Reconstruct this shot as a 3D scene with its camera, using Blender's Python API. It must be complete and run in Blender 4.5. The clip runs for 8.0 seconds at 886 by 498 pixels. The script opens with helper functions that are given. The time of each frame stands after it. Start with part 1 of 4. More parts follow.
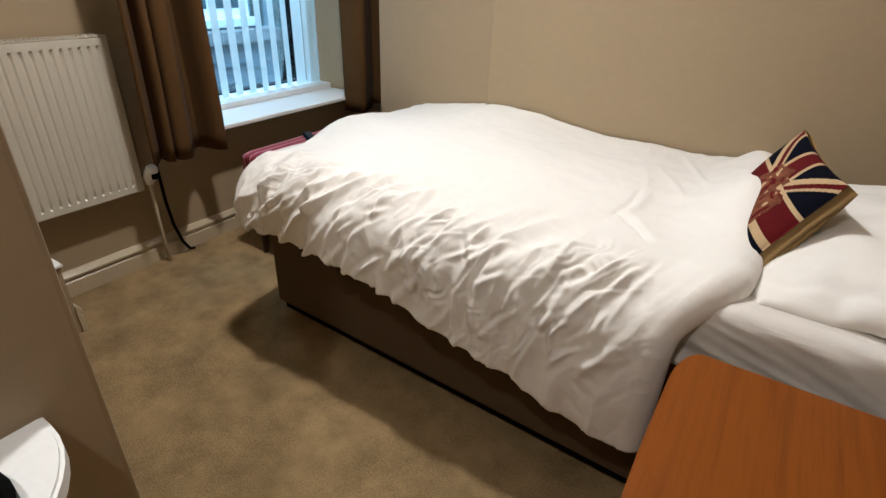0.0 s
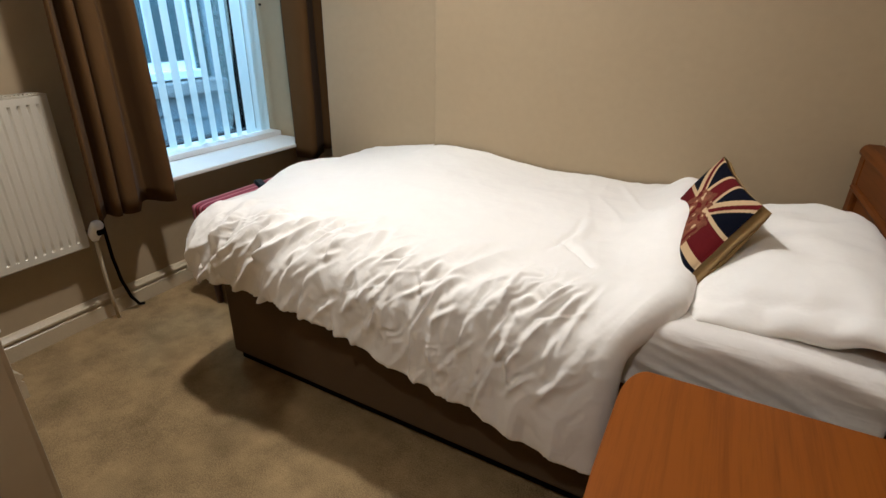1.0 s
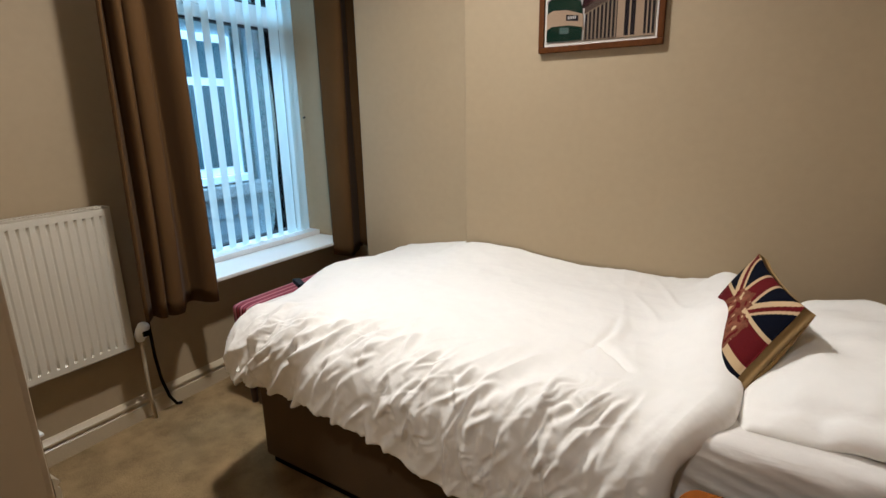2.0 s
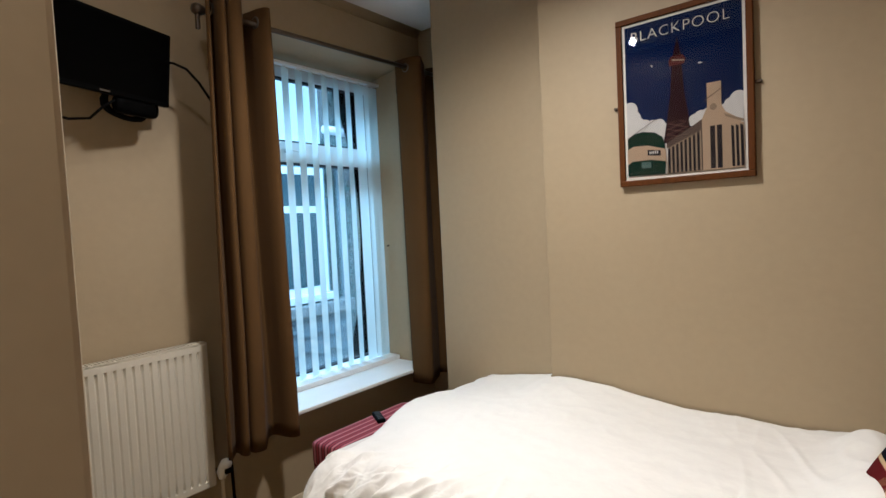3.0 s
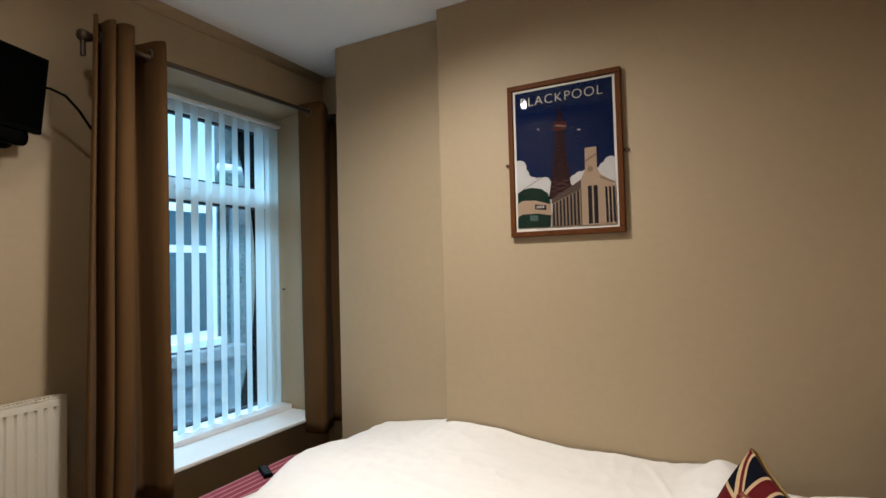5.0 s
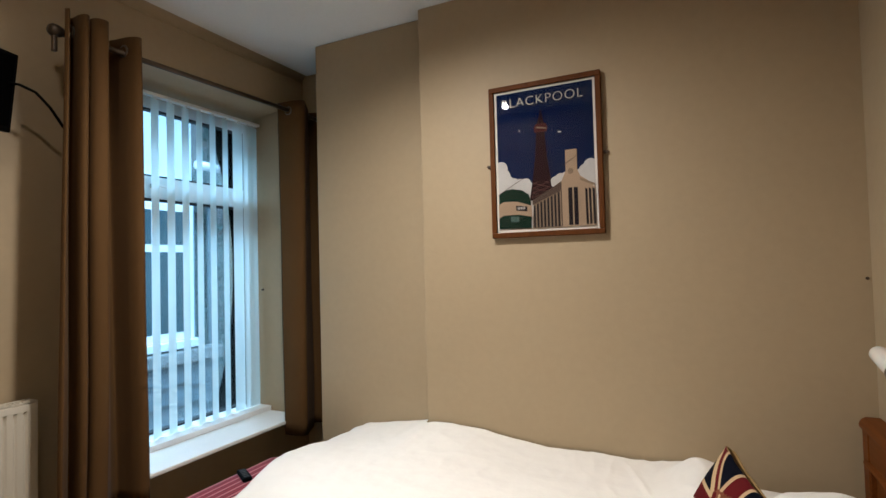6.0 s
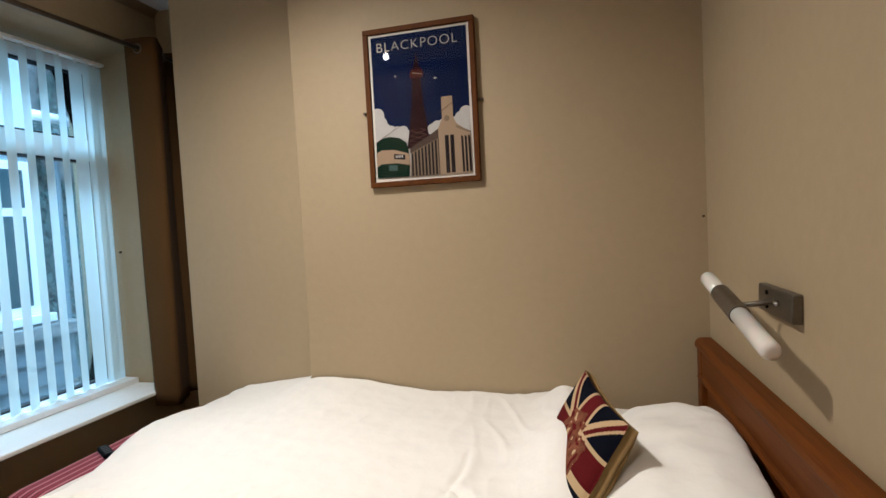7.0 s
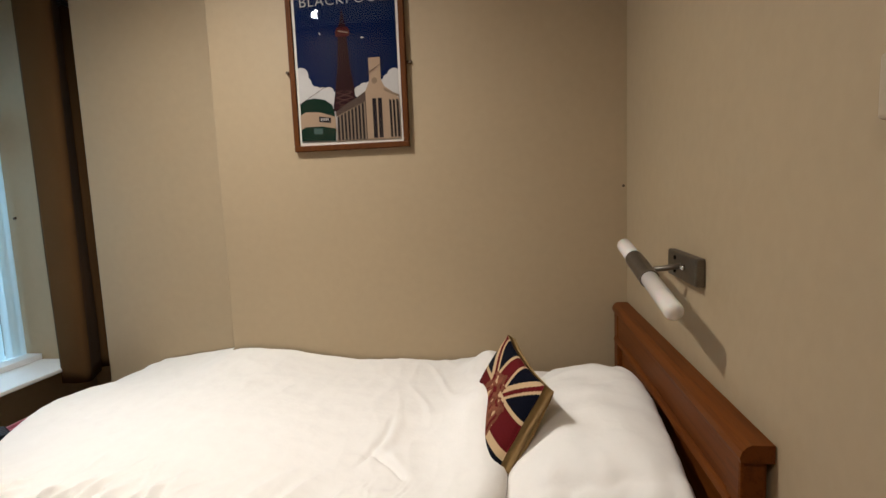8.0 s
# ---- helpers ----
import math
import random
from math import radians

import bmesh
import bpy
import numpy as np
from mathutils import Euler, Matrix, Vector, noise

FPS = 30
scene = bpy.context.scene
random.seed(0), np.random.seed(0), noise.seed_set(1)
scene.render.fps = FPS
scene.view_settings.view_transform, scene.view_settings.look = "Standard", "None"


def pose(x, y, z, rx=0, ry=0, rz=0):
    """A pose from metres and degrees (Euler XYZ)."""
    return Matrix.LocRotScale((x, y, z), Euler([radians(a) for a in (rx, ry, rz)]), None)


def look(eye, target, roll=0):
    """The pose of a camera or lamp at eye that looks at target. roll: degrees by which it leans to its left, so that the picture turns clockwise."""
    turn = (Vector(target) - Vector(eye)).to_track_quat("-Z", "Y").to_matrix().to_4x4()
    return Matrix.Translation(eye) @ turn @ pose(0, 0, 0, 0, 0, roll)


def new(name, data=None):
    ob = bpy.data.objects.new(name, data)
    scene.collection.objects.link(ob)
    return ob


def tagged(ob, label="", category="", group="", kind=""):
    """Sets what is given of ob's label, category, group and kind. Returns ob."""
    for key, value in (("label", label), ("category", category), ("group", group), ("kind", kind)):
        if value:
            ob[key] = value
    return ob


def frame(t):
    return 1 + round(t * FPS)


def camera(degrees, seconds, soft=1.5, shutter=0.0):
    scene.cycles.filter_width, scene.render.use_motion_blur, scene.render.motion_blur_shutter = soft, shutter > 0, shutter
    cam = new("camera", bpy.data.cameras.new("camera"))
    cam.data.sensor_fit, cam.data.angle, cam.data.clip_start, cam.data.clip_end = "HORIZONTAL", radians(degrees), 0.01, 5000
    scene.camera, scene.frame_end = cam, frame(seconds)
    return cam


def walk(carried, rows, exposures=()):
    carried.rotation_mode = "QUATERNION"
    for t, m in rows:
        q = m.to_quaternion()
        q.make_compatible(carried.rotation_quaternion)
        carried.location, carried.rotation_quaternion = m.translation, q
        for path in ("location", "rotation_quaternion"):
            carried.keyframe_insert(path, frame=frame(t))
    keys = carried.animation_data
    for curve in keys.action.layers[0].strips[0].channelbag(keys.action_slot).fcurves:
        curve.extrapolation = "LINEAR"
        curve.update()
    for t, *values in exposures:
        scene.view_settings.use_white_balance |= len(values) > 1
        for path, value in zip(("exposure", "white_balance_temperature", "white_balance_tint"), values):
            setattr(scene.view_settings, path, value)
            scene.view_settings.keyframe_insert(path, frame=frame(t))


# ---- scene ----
cam = camera(81.3, 8.0)
PATH = [
    (0, (-0.091, 0.193, 1.315), (-1.017, 1.687, 0.361), 2.4),
    (0.5, (-0.067, 0.179, 1.323), (-0.933, 1.752, 0.442), 1.8),
    (1, (-0.054, 0.173, 1.331), (-0.884, 1.798, 0.513), 1.0),
    (1.5, (-0.046, 0.17, 1.339), (-0.897, 1.833, 0.624), 0.3),
    (2, (-0.048, 0.173, 1.383), (-1.046, 1.832, 0.882), -1.2),
    (2.2, (-0.067, 0.151, 1.43), (-1.138, 1.794, 1.039), -1.4),
    (3.3, (-0.107, 0.229, 1.515), (-1.382, 1.77, 1.476), -2.8),
    (3.5, (-0.114, 0.225, 1.508), (-1.335, 1.809, 1.493), -2.7),
    (4, (-0.071, 0.222, 1.524), (-1.167, 1.895, 1.547), -2.5),
    (4.5, (-0.061, 0.198, 1.527), (-1.059, 1.931, 1.572), -2.1),
    (4.7, (-0.063, 0.192, 1.516), (-1.033, 1.94, 1.576), -1.8),
    (5.8, (-0.064, 0.191, 1.52), (-0.964, 1.976, 1.589), -1.3),
    (6, (-0.067, 0.19, 1.527), (-0.944, 1.987, 1.587), -1.5),
    (6.5, (-0.068, 0.186, 1.513), (-0.796, 2.048, 1.522), -2.1),
    (7, (-0.018, 0.242, 1.463), (-0.516, 2.177, 1.363), -3.0),
    (7.5, (0.027, 0.274, 1.445), (-0.287, 2.24, 1.254), -3.0),
    (8, (0.02, 0.272, 1.444), (-0.246, 2.241, 1.221), -2.3),
]
walk(cam, [(t, look(eye, target, roll)) for t, eye, target, roll in PATH], [(0.0, 1.36, 4860, 10), (3.6, 1.34, 4840, 10), (4.4, 1.34, 4980, 10), (6.6, 1.34, 5000, 10), (8.0, 1.28, 5030, 10)])

# ---- light ----
world = bpy.data.worlds.new("sky_world")
scene.world = world
world.use_nodes = True
wn = world.node_tree
sky = wn.nodes.new("ShaderNodeTexSky")
sky.sky_type = "NISHITA"
sky.sun_disc = False
sky.sun_elevation, sky.sun_rotation = radians(40), radians(150)
wn.links.new(sky.outputs[0], wn.nodes["Background"].inputs[0])
wn.nodes["Background"].inputs[1].default_value = 0.15

sun = new("sun", bpy.data.lights.new("sun", "SUN"))
sun.data.energy, sun.data.angle, sun.data.color = 1.5, radians(20), (0.62, 0.88, 1.0)
sun.matrix_world = look((0, 0, 5), (-0.6, 0.25, 4.2))

WARM = (1.0, 0.80, 0.56)
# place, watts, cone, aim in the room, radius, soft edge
# The third, over the entry, is unseen: added to brighten partition and east wall.
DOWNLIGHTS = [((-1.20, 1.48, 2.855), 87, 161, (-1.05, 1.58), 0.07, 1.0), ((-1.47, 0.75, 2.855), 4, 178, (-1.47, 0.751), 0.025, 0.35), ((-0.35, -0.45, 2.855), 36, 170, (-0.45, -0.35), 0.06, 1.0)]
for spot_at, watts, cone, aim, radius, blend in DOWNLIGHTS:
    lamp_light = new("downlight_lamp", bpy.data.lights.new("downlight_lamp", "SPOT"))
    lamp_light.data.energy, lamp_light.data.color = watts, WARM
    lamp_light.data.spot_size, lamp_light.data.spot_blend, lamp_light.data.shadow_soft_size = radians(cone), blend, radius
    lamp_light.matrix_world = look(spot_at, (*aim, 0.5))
# unseen area lamp above the window, standing in for daylight on the blind
day = new("sky_fill_lamp", bpy.data.lights.new("sky_fill_lamp", "AREA"))
day.data.shape, day.data.size, day.data.size_y, day.data.energy, day.data.color = "RECTANGLE", 1.6, 1.2, 95, (0.62, 0.90, 1.0)
day.matrix_world = look((-4.0, 2.3, 3.9), (-2.8, 2.1, 1.2))


# ---- materials ----
def mat(name, color, rough=0.6, metal=0.0, vary=0.12, scale=6.0, fine=120.0, bump=0.1, stretch=(1, 1, 1), dist=0.002, **inputs):
    """A surface with soft blotches at one scale, grain at another and a fine relief."""
    m = bpy.data.materials.new(name)
    m.use_nodes = True
    n, l = m.node_tree.nodes, m.node_tree.links
    b = n["Principled BSDF"]
    co = n.new("ShaderNodeTexCoord")
    mp = n.new("ShaderNodeMapping")
    mp.inputs["Scale"].default_value = stretch
    l.new(co.outputs["Object"], mp.inputs[0])
    n1, n2 = n.new("ShaderNodeTexNoise"), n.new("ShaderNodeTexNoise")
    n1.inputs["Scale"].default_value, n2.inputs["Scale"].default_value = scale, fine
    n1.inputs["Detail"].default_value = 4
    for k in (n1, n2):
        l.new(mp.outputs[0], k.inputs["Vector"])
    add = n.new("ShaderNodeMath")
    add.operation = "ADD"
    l.new(n1.outputs[0], add.inputs[0])
    l.new(n2.outputs[0], add.inputs[1])
    ramp = n.new("ShaderNodeMapRange")
    ramp.inputs["From Min"].default_value, ramp.inputs["From Max"].default_value = 0.6, 1.4
    ramp.inputs["To Min"].default_value, ramp.inputs["To Max"].default_value = 1 - vary, 1 + vary
    l.new(add.outputs[0], ramp.inputs[0])
    mul = n.new("ShaderNodeVectorMath")
    mul.operation = "SCALE"
    mul.inputs[0].default_value = color
    l.new(ramp.outputs[0], mul.inputs["Scale"])
    l.new(mul.outputs[0], b.inputs["Base Color"])
    b.inputs["Roughness"].default_value, b.inputs["Metallic"].default_value = rough, metal
    if bump:
        bp = n.new("ShaderNodeBump")
        bp.inputs["Strength"].default_value, bp.inputs["Distance"].default_value = bump, dist
        l.new(n2.outputs[0], bp.inputs["Height"])
        l.new(bp.outputs[0], b.inputs["Normal"])
    for k, v in inputs.items():
        b.inputs[k.replace("_", " ")].default_value = v
    return m


def wood(name, dark, light, axis, rough=0.35):
    """Straight-grained veneer along an axis."""
    s = [48.0, 48.0, 48.0]
    s[axis] = 1.6
    m = mat(name, light, rough, vary=0.0, bump=0.06, fine=60, stretch=s, Specular_IOR_Level=0.3)
    n, l = m.node_tree.nodes, m.node_tree.links
    mp = next(k for k in n if k.type == "MAPPING")
    a, c = n.new("ShaderNodeTexNoise"), n.new("ShaderNodeTexNoise")
    a.inputs["Scale"].default_value, a.inputs["Detail"].default_value = 1.3, 6
    c.inputs["Scale"].default_value, c.inputs["Detail"].default_value = 7, 3
    l.new(mp.outputs[0], a.inputs["Vector"])
    l.new(mp.outputs[0], c.inputs["Vector"])
    mx = n.new("ShaderNodeMath")
    mx.operation = "MULTIPLY_ADD"
    mx.inputs[1].default_value = 0.5
    l.new(c.outputs[0], mx.inputs[0])
    l.new(a.outputs[0], mx.inputs[2])
    r = n.new("ShaderNodeValToRGB")
    r.color_ramp.elements[0].position, r.color_ramp.elements[0].color = 0.40, (*dark, 1)
    r.color_ramp.elements[1].position, r.color_ramp.elements[1].color = 0.8, (*light, 1)
    l.new(mx.outputs[0], r.inputs[0])
    l.new(r.outputs[0], n["Principled BSDF"].inputs["Base Color"])
    return m


def striped(name, colors, axis, pitch, rough=0.9):
    """A woven cloth with stripes along one axis."""
    m = mat(name, colors[0], rough, vary=0.0, bump=0.3, fine=500)
    n, l = m.node_tree.nodes, m.node_tree.links
    co = next(k for k in n if k.type == "TEX_COORD")
    sep = n.new("ShaderNodeSeparateXYZ")
    l.new(co.outputs["Object"], sep.inputs[0])
    d = n.new("ShaderNodeMath")
    d.operation = "DIVIDE"
    d.inputs[1].default_value = pitch
    l.new(sep.outputs[axis], d.inputs[0])
    f = n.new("ShaderNodeMath")
    f.operation = "FRACT"
    l.new(d.outputs[0], f.inputs[0])
    r = n.new("ShaderNodeValToRGB")
    r.color_ramp.interpolation = "CONSTANT"
    els = r.color_ramp.elements
    els[0].position, els[0].color = 0.0, (*colors[0], 1)
    els[1].position, els[1].color = 0.34, (*colors[1], 1)
    e = els.new(0.5)
    e.color = (*colors[2], 1)
    e = els.new(0.84)
    e.color = (*colors[1], 1)
    l.new(f.outputs[0], r.inputs[0])
    l.new(r.outputs[0], n["Principled BSDF"].inputs["Base Color"])
    return m


def glass(name, tint=(1, 1, 1), rough=0.0):
    """Thin clear pane: see-through, with a mirror gloss by angle."""
    m = bpy.data.materials.new(name)
    m.use_nodes = True
    n, l = m.node_tree.nodes, m.node_tree.links
    n.remove(n["Principled BSDF"])
    t, g, f, x = (n.new(k) for k in ("ShaderNodeBsdfTransparent", "ShaderNodeBsdfGlossy", "ShaderNodeFresnel", "ShaderNodeMixShader"))
    t.inputs[0].default_value = (*tint, 1)
    g.inputs["Roughness"].default_value = rough
    f.inputs[0].default_value = 1.5
    l.new(f.outputs[0], x.inputs[0])
    l.new(t.outputs[0], x.inputs[1])
    l.new(g.outputs[0], x.inputs[2])
    l.new(x.outputs[0], n["Material Output"].inputs[0])
    return m


def translucent(name, color, amount):
    """Thin cloth that lets daylight through."""
    m = mat(name, color, 0.8, vary=0.04, bump=0.15, fine=600)
    n, l = m.node_tree.nodes, m.node_tree.links
    t, x = n.new("ShaderNodeBsdfTranslucent"), n.new("ShaderNodeMixShader")
    t.inputs[0].default_value = (*color, 1)
    x.inputs[0].default_value = amount
    l.new(n["Principled BSDF"].outputs[0], x.inputs[1])
    l.new(t.outputs[0], x.inputs[2])
    l.new(x.outputs[0], n["Material Output"].inputs[0])
    return m


def glow(name, color, strength):
    m = bpy.data.materials.new(name)
    m.use_nodes = True
    b = m.node_tree.nodes["Principled BSDF"]
    b.inputs["Emission Color"].default_value = (*color, 1)
    b.inputs["Emission Strength"].default_value = strength
    return m


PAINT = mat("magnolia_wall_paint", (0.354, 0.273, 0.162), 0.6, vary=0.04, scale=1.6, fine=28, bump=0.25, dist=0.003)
CEIL = mat("white_ceiling_paint", (0.74, 0.73, 0.70), 0.8, vary=0.03, scale=2, fine=60, bump=0.2)
GLOSS = mat("cream_gloss_paint", (0.48, 0.40, 0.265), 0.3, vary=0.05, scale=8, bump=0.05)
SILLW = mat("white_sill_paint", (0.80, 0.80, 0.78), 0.35, vary=0.04, scale=9, bump=0.05)
CARPET = mat("beige_carpet_pile", (0.335, 0.235, 0.112), 0.95, vary=0.5, scale=9, fine=300, bump=1.0, dist=0.008, Specular_IOR_Level=0.1)
LINEN = mat("white_cotton", (0.80, 0.77, 0.72), 0.8, vary=0.02, scale=9, fine=30, bump=0.35, dist=0.005, Sheen_Weight=0.2)
SHEET = mat("white_fitted_sheet", (0.68, 0.645, 0.60), 0.8, vary=0.03, scale=14, fine=30, bump=0.35, dist=0.006)
DIVAN = mat("brown_divan_fabric", (0.095, 0.063, 0.032), 0.85, vary=0.12, scale=5, fine=520, bump=0.3, Specular_IOR_Level=0.1)
DARK = mat("black_plastic", (0.002, 0.002, 0.002), 0.5, vary=0.1, bump=0.03, Specular_IOR_Level=0.03)
SCREEN = mat("black_screen", (0.0015, 0.0015, 0.0015), 0.25, vary=0.0, bump=0, Specular_IOR_Level=0.02)
CABLE = mat("black_rubber", (0.003, 0.003, 0.003), 0.7, vary=0.1, bump=0, Specular_IOR_Level=0.04)
RAD = mat("white_enamel", (0.56, 0.515, 0.415), 0.3, vary=0.03, scale=10, bump=0.03)
WHITEP = mat("white_plastic", (0.80, 0.79, 0.76), 0.35, vary=0.02, bump=0.0)
STEEL = mat("brushed_nickel", (0.17, 0.148, 0.118), 0.42, 0.9, vary=0.12, scale=30, bump=0.08)
BRONZE = mat("dark_bronze", (0.09, 0.065, 0.045), 0.4, 0.7, vary=0.1, bump=0.03)
OPAL = mat("opal_glass", (0.64, 0.61, 0.56), 0.25, vary=0.0, bump=0, Subsurface_Weight=0.15)
OAK = wood("oak_headboard", (0.056, 0.0135, 0.0008), (0.118, 0.0335, 0.0022), 1, 0.5)
OAK.node_tree.nodes["Principled BSDF"].inputs["Specular IOR Level"].default_value = 0.15
DESKW = wood("orange_oak_veneer", (0.135, 0.036, 0.002), (0.205, 0.059, 0.003), 1, 0.45)
DESKW.node_tree.nodes["Principled BSDF"].inputs["Specular IOR Level"].default_value = 0.16
FRAMEW = wood("brown_frame_wood", (0.046, 0.014, 0.002), (0.085, 0.027, 0.003), 2, 0.6)
FRAMEW.node_tree.nodes["Principled BSDF"].inputs["Specular IOR Level"].default_value = 0.12
CURT = mat("brown_curtain_cloth", (0.085, 0.045, 0.015), 0.75, vary=0.08, scale=4, fine=650, bump=0.2, Specular_IOR_Level=0.06, Sheen_Weight=0.02)
STRIPE = striped("red_striped_cloth", ((0.24, 0.022, 0.036), (0.07, 0.008, 0.013), (0.42, 0.13, 0.14)), 0, 0.044)
REDSIDE = mat("dark_red_cloth", (0.12, 0.010, 0.017), 0.9, vary=0.15, fine=500, bump=0.3, Specular_IOR_Level=0.1)
LEGW = mat("dark_wood_leg", (0.05, 0.022, 0.012), 0.4, vary=0.2, scale=20)
BLIND = translucent("white_blind_cloth", (0.75, 0.83, 0.82), 0.45)
PVC = mat("white_pvc", (0.78, 0.80, 0.80), 0.3, vary=0.03, scale=6, bump=0.02)
GASKET = mat("black_gasket", (0.02, 0.02, 0.02), 0.6, vary=0, bump=0)
PANE = glass("window_pane", (0.93, 0.98, 1.0))
PICGLASS = glass("picture_glass")
RENDER = mat("grey_render_wall", (0.27, 0.33, 0.33), 0.9, vary=0.25, scale=2.5, fine=60, bump=0.5, dist=0.01)
PALE = mat("pale_render_wall", (0.54, 0.61, 0.60), 0.9, vary=0.08, scale=1.5, fine=60, bump=0.3, dist=0.006)
SLATE = mat("blue_grey_slate", (0.11, 0.14, 0.15), 0.7, vary=0.3, scale=5, fine=70, bump=0.5, dist=0.004)
STONE = mat("mossy_stone", (0.22, 0.22, 0.20), 0.9, vary=0.7, scale=18, fine=90, bump=0.8, dist=0.01)
DARKPANE = mat("dark_far_pane", (0.025, 0.055, 0.065), 0.12, vary=0.3, scale=2, bump=0, Specular_IOR_Level=0.25)
LEAF = mat("dark_leaf", (0.055, 0.095, 0.08), 0.7, vary=0.5, scale=6, bump=0)
BARK = mat("bark", (0.06, 0.05, 0.04), 0.9, vary=0.3, scale=10, bump=0.5)
GROUND = mat("yard_concrete", (0.20, 0.20, 0.19), 0.9, vary=0.3, scale=3, fine=50, bump=0.4)


# ---- mesh helpers ----
def mesh_of(bm, name, materials, smooth=False):
    me = bpy.data.meshes.new(name)
    bm.to_mesh(me)
    bm.free()
    for m in materials if isinstance(materials, (list, tuple)) else [materials]:
        me.materials.append(m)
    if smooth:
        me.shade_smooth()
    return me


def part(name, bm, material, parent=None, label="", smooth=False):
    ob = new(name, mesh_of(bm, name, material, smooth))
    if parent:
        ob.parent = parent
    return tagged(ob, label)


def thing(name, at, label, category, group="", kind=""):
    ob = new(name)
    ob.location = at
    ob.empty_display_size = 0.1
    bpy.context.view_layer.update()
    return tagged(ob, label, category, group, kind)


def box(x0, x1, y0, y1, z0, z1, bevel=0.0, seg=2, bm=None):
    bm = bm or bmesh.new()
    vs = bmesh.ops.create_cube(bm, size=1)["verts"]
    for v in vs:
        v.co = Vector(((x0 + x1) / 2 + v.co.x * (x1 - x0), (y0 + y1) / 2 + v.co.y * (y1 - y0), (z0 + z1) / 2 + v.co.z * (z1 - z0)))
    if bevel:
        es = list({e for v in vs for e in v.link_edges})
        bmesh.ops.bevel(bm, geom=es, offset=bevel, segments=seg, affect="EDGES", profile=0.5)
    return bm


def tube(points, radius, seg=10, bm=None, caps=True):
    """A round rod or cable along points."""
    bm = bm or bmesh.new()
    pts = [Vector(p) for p in points]
    rings = []
    up = Vector((0.13, 0.31, 0.94)).normalized()
    for i, p in enumerate(pts):
        d = (pts[min(i + 1, len(pts) - 1)] - pts[max(i - 1, 0)]).normalized()
        a = d.cross(up)
        if a.length < 1e-4:
            a = d.cross(Vector((1, 0, 0)))
        a.normalize()
        b = d.cross(a)
        r = radius[i] if isinstance(radius, (list, tuple)) else radius
        rings.append([bm.verts.new(p + r * (math.cos(k * math.tau / seg) * a + math.sin(k * math.tau / seg) * b)) for k in range(seg)])
    for A, B in zip(rings, rings[1:]):
        for k in range(seg):
            bm.faces.new((A[k], A[(k + 1) % seg], B[(k + 1) % seg], B[k]))
    if caps:
        bm.faces.new(rings[0])
        bm.faces.new(rings[-1][::-1])
    bmesh.ops.recalc_face_normals(bm, faces=bm.faces[:])
    return bm


def grid(P, bm=None):
    """A sheet through an array of points (rows, columns, 3)."""
    bm = bm or bmesh.new()
    vs = [[bm.verts.new(c) for c in row] for row in P]
    for A, B in zip(vs, vs[1:]):
        for k in range(len(A) - 1):
            bm.faces.new((A[k], A[k + 1], B[k + 1], B[k]))
    return bm


def extrude_profile(profile, start, along, out, length):
    """A moulding: profile pairs (out, up) swept along a level direction."""
    bm = bmesh.new()
    s, a, o = Vector(start), Vector(along), Vector(out)
    A = [bm.verts.new(s + o * p + Vector((0, 0, q))) for p, q in profile]
    B = [bm.verts.new(s + a * length + o * p + Vector((0, 0, q))) for p, q in profile]
    n = len(profile)
    for k in range(n):
        bm.faces.new((A[k], A[(k + 1) % n], B[(k + 1) % n], B[k]))
    bm.faces.new(A)
    bm.faces.new(B[::-1])
    bmesh.ops.recalc_face_normals(bm, faces=bm.faces[:])
    return bm


def structure(name, bm, material, label, category, smooth=False):
    return tagged(part(name, bm, material, None, "", smooth), label, category, "", "structure")


def smoothstep(a, b, v):
    k = np.clip((v - a) / (b - a), 0, 1)
    return k * k * (3 - 2 * k)


# ---- the room ----
XW, XH, YP, YS, YC, ZC, ZF = -2.53, 0.511, 2.574, 2.671, 3.03, 2.885, -0.05
XS, XA = -1.345, -2.117
YB = -1.6
WY0, WY1, WZ0, WZ1 = 1.62, 2.815, 0.56, 2.52

bm = bmesh.new()
bmesh.ops.create_grid(bm, x_segments=40, y_segments=50, size=1)
for v in bm.verts:
    v.co = Vector((-1.0 + v.co.x * 1.62, 0.7 + v.co.y * 2.45, ZF + 0.004 * noise.noise(Vector((v.co.x * 3, v.co.y * 3, 0)))))
structure("floor", bm, CARPET, "worn beige fitted carpet with faint darker stains", "floor", True)
structure("ceiling", box(XW - 0.2, XH + 0.2, YB - 0.2, YC + 0.2, ZC, ZC + 0.12), CEIL, "plain white painted ceiling", "ceiling")

bm = box(XW - 0.5, XW, YB - 0.15, WY0, -0.10, ZC)
box(XW - 0.5, XW, WY1, YC + 0.15, -0.10, ZC, bm=bm)
box(XW - 0.5, XW, WY0, WY1, -0.10, WZ0, bm=bm)
box(XW - 0.5, XW, WY0, WY1, WZ1, ZC, bm=bm)
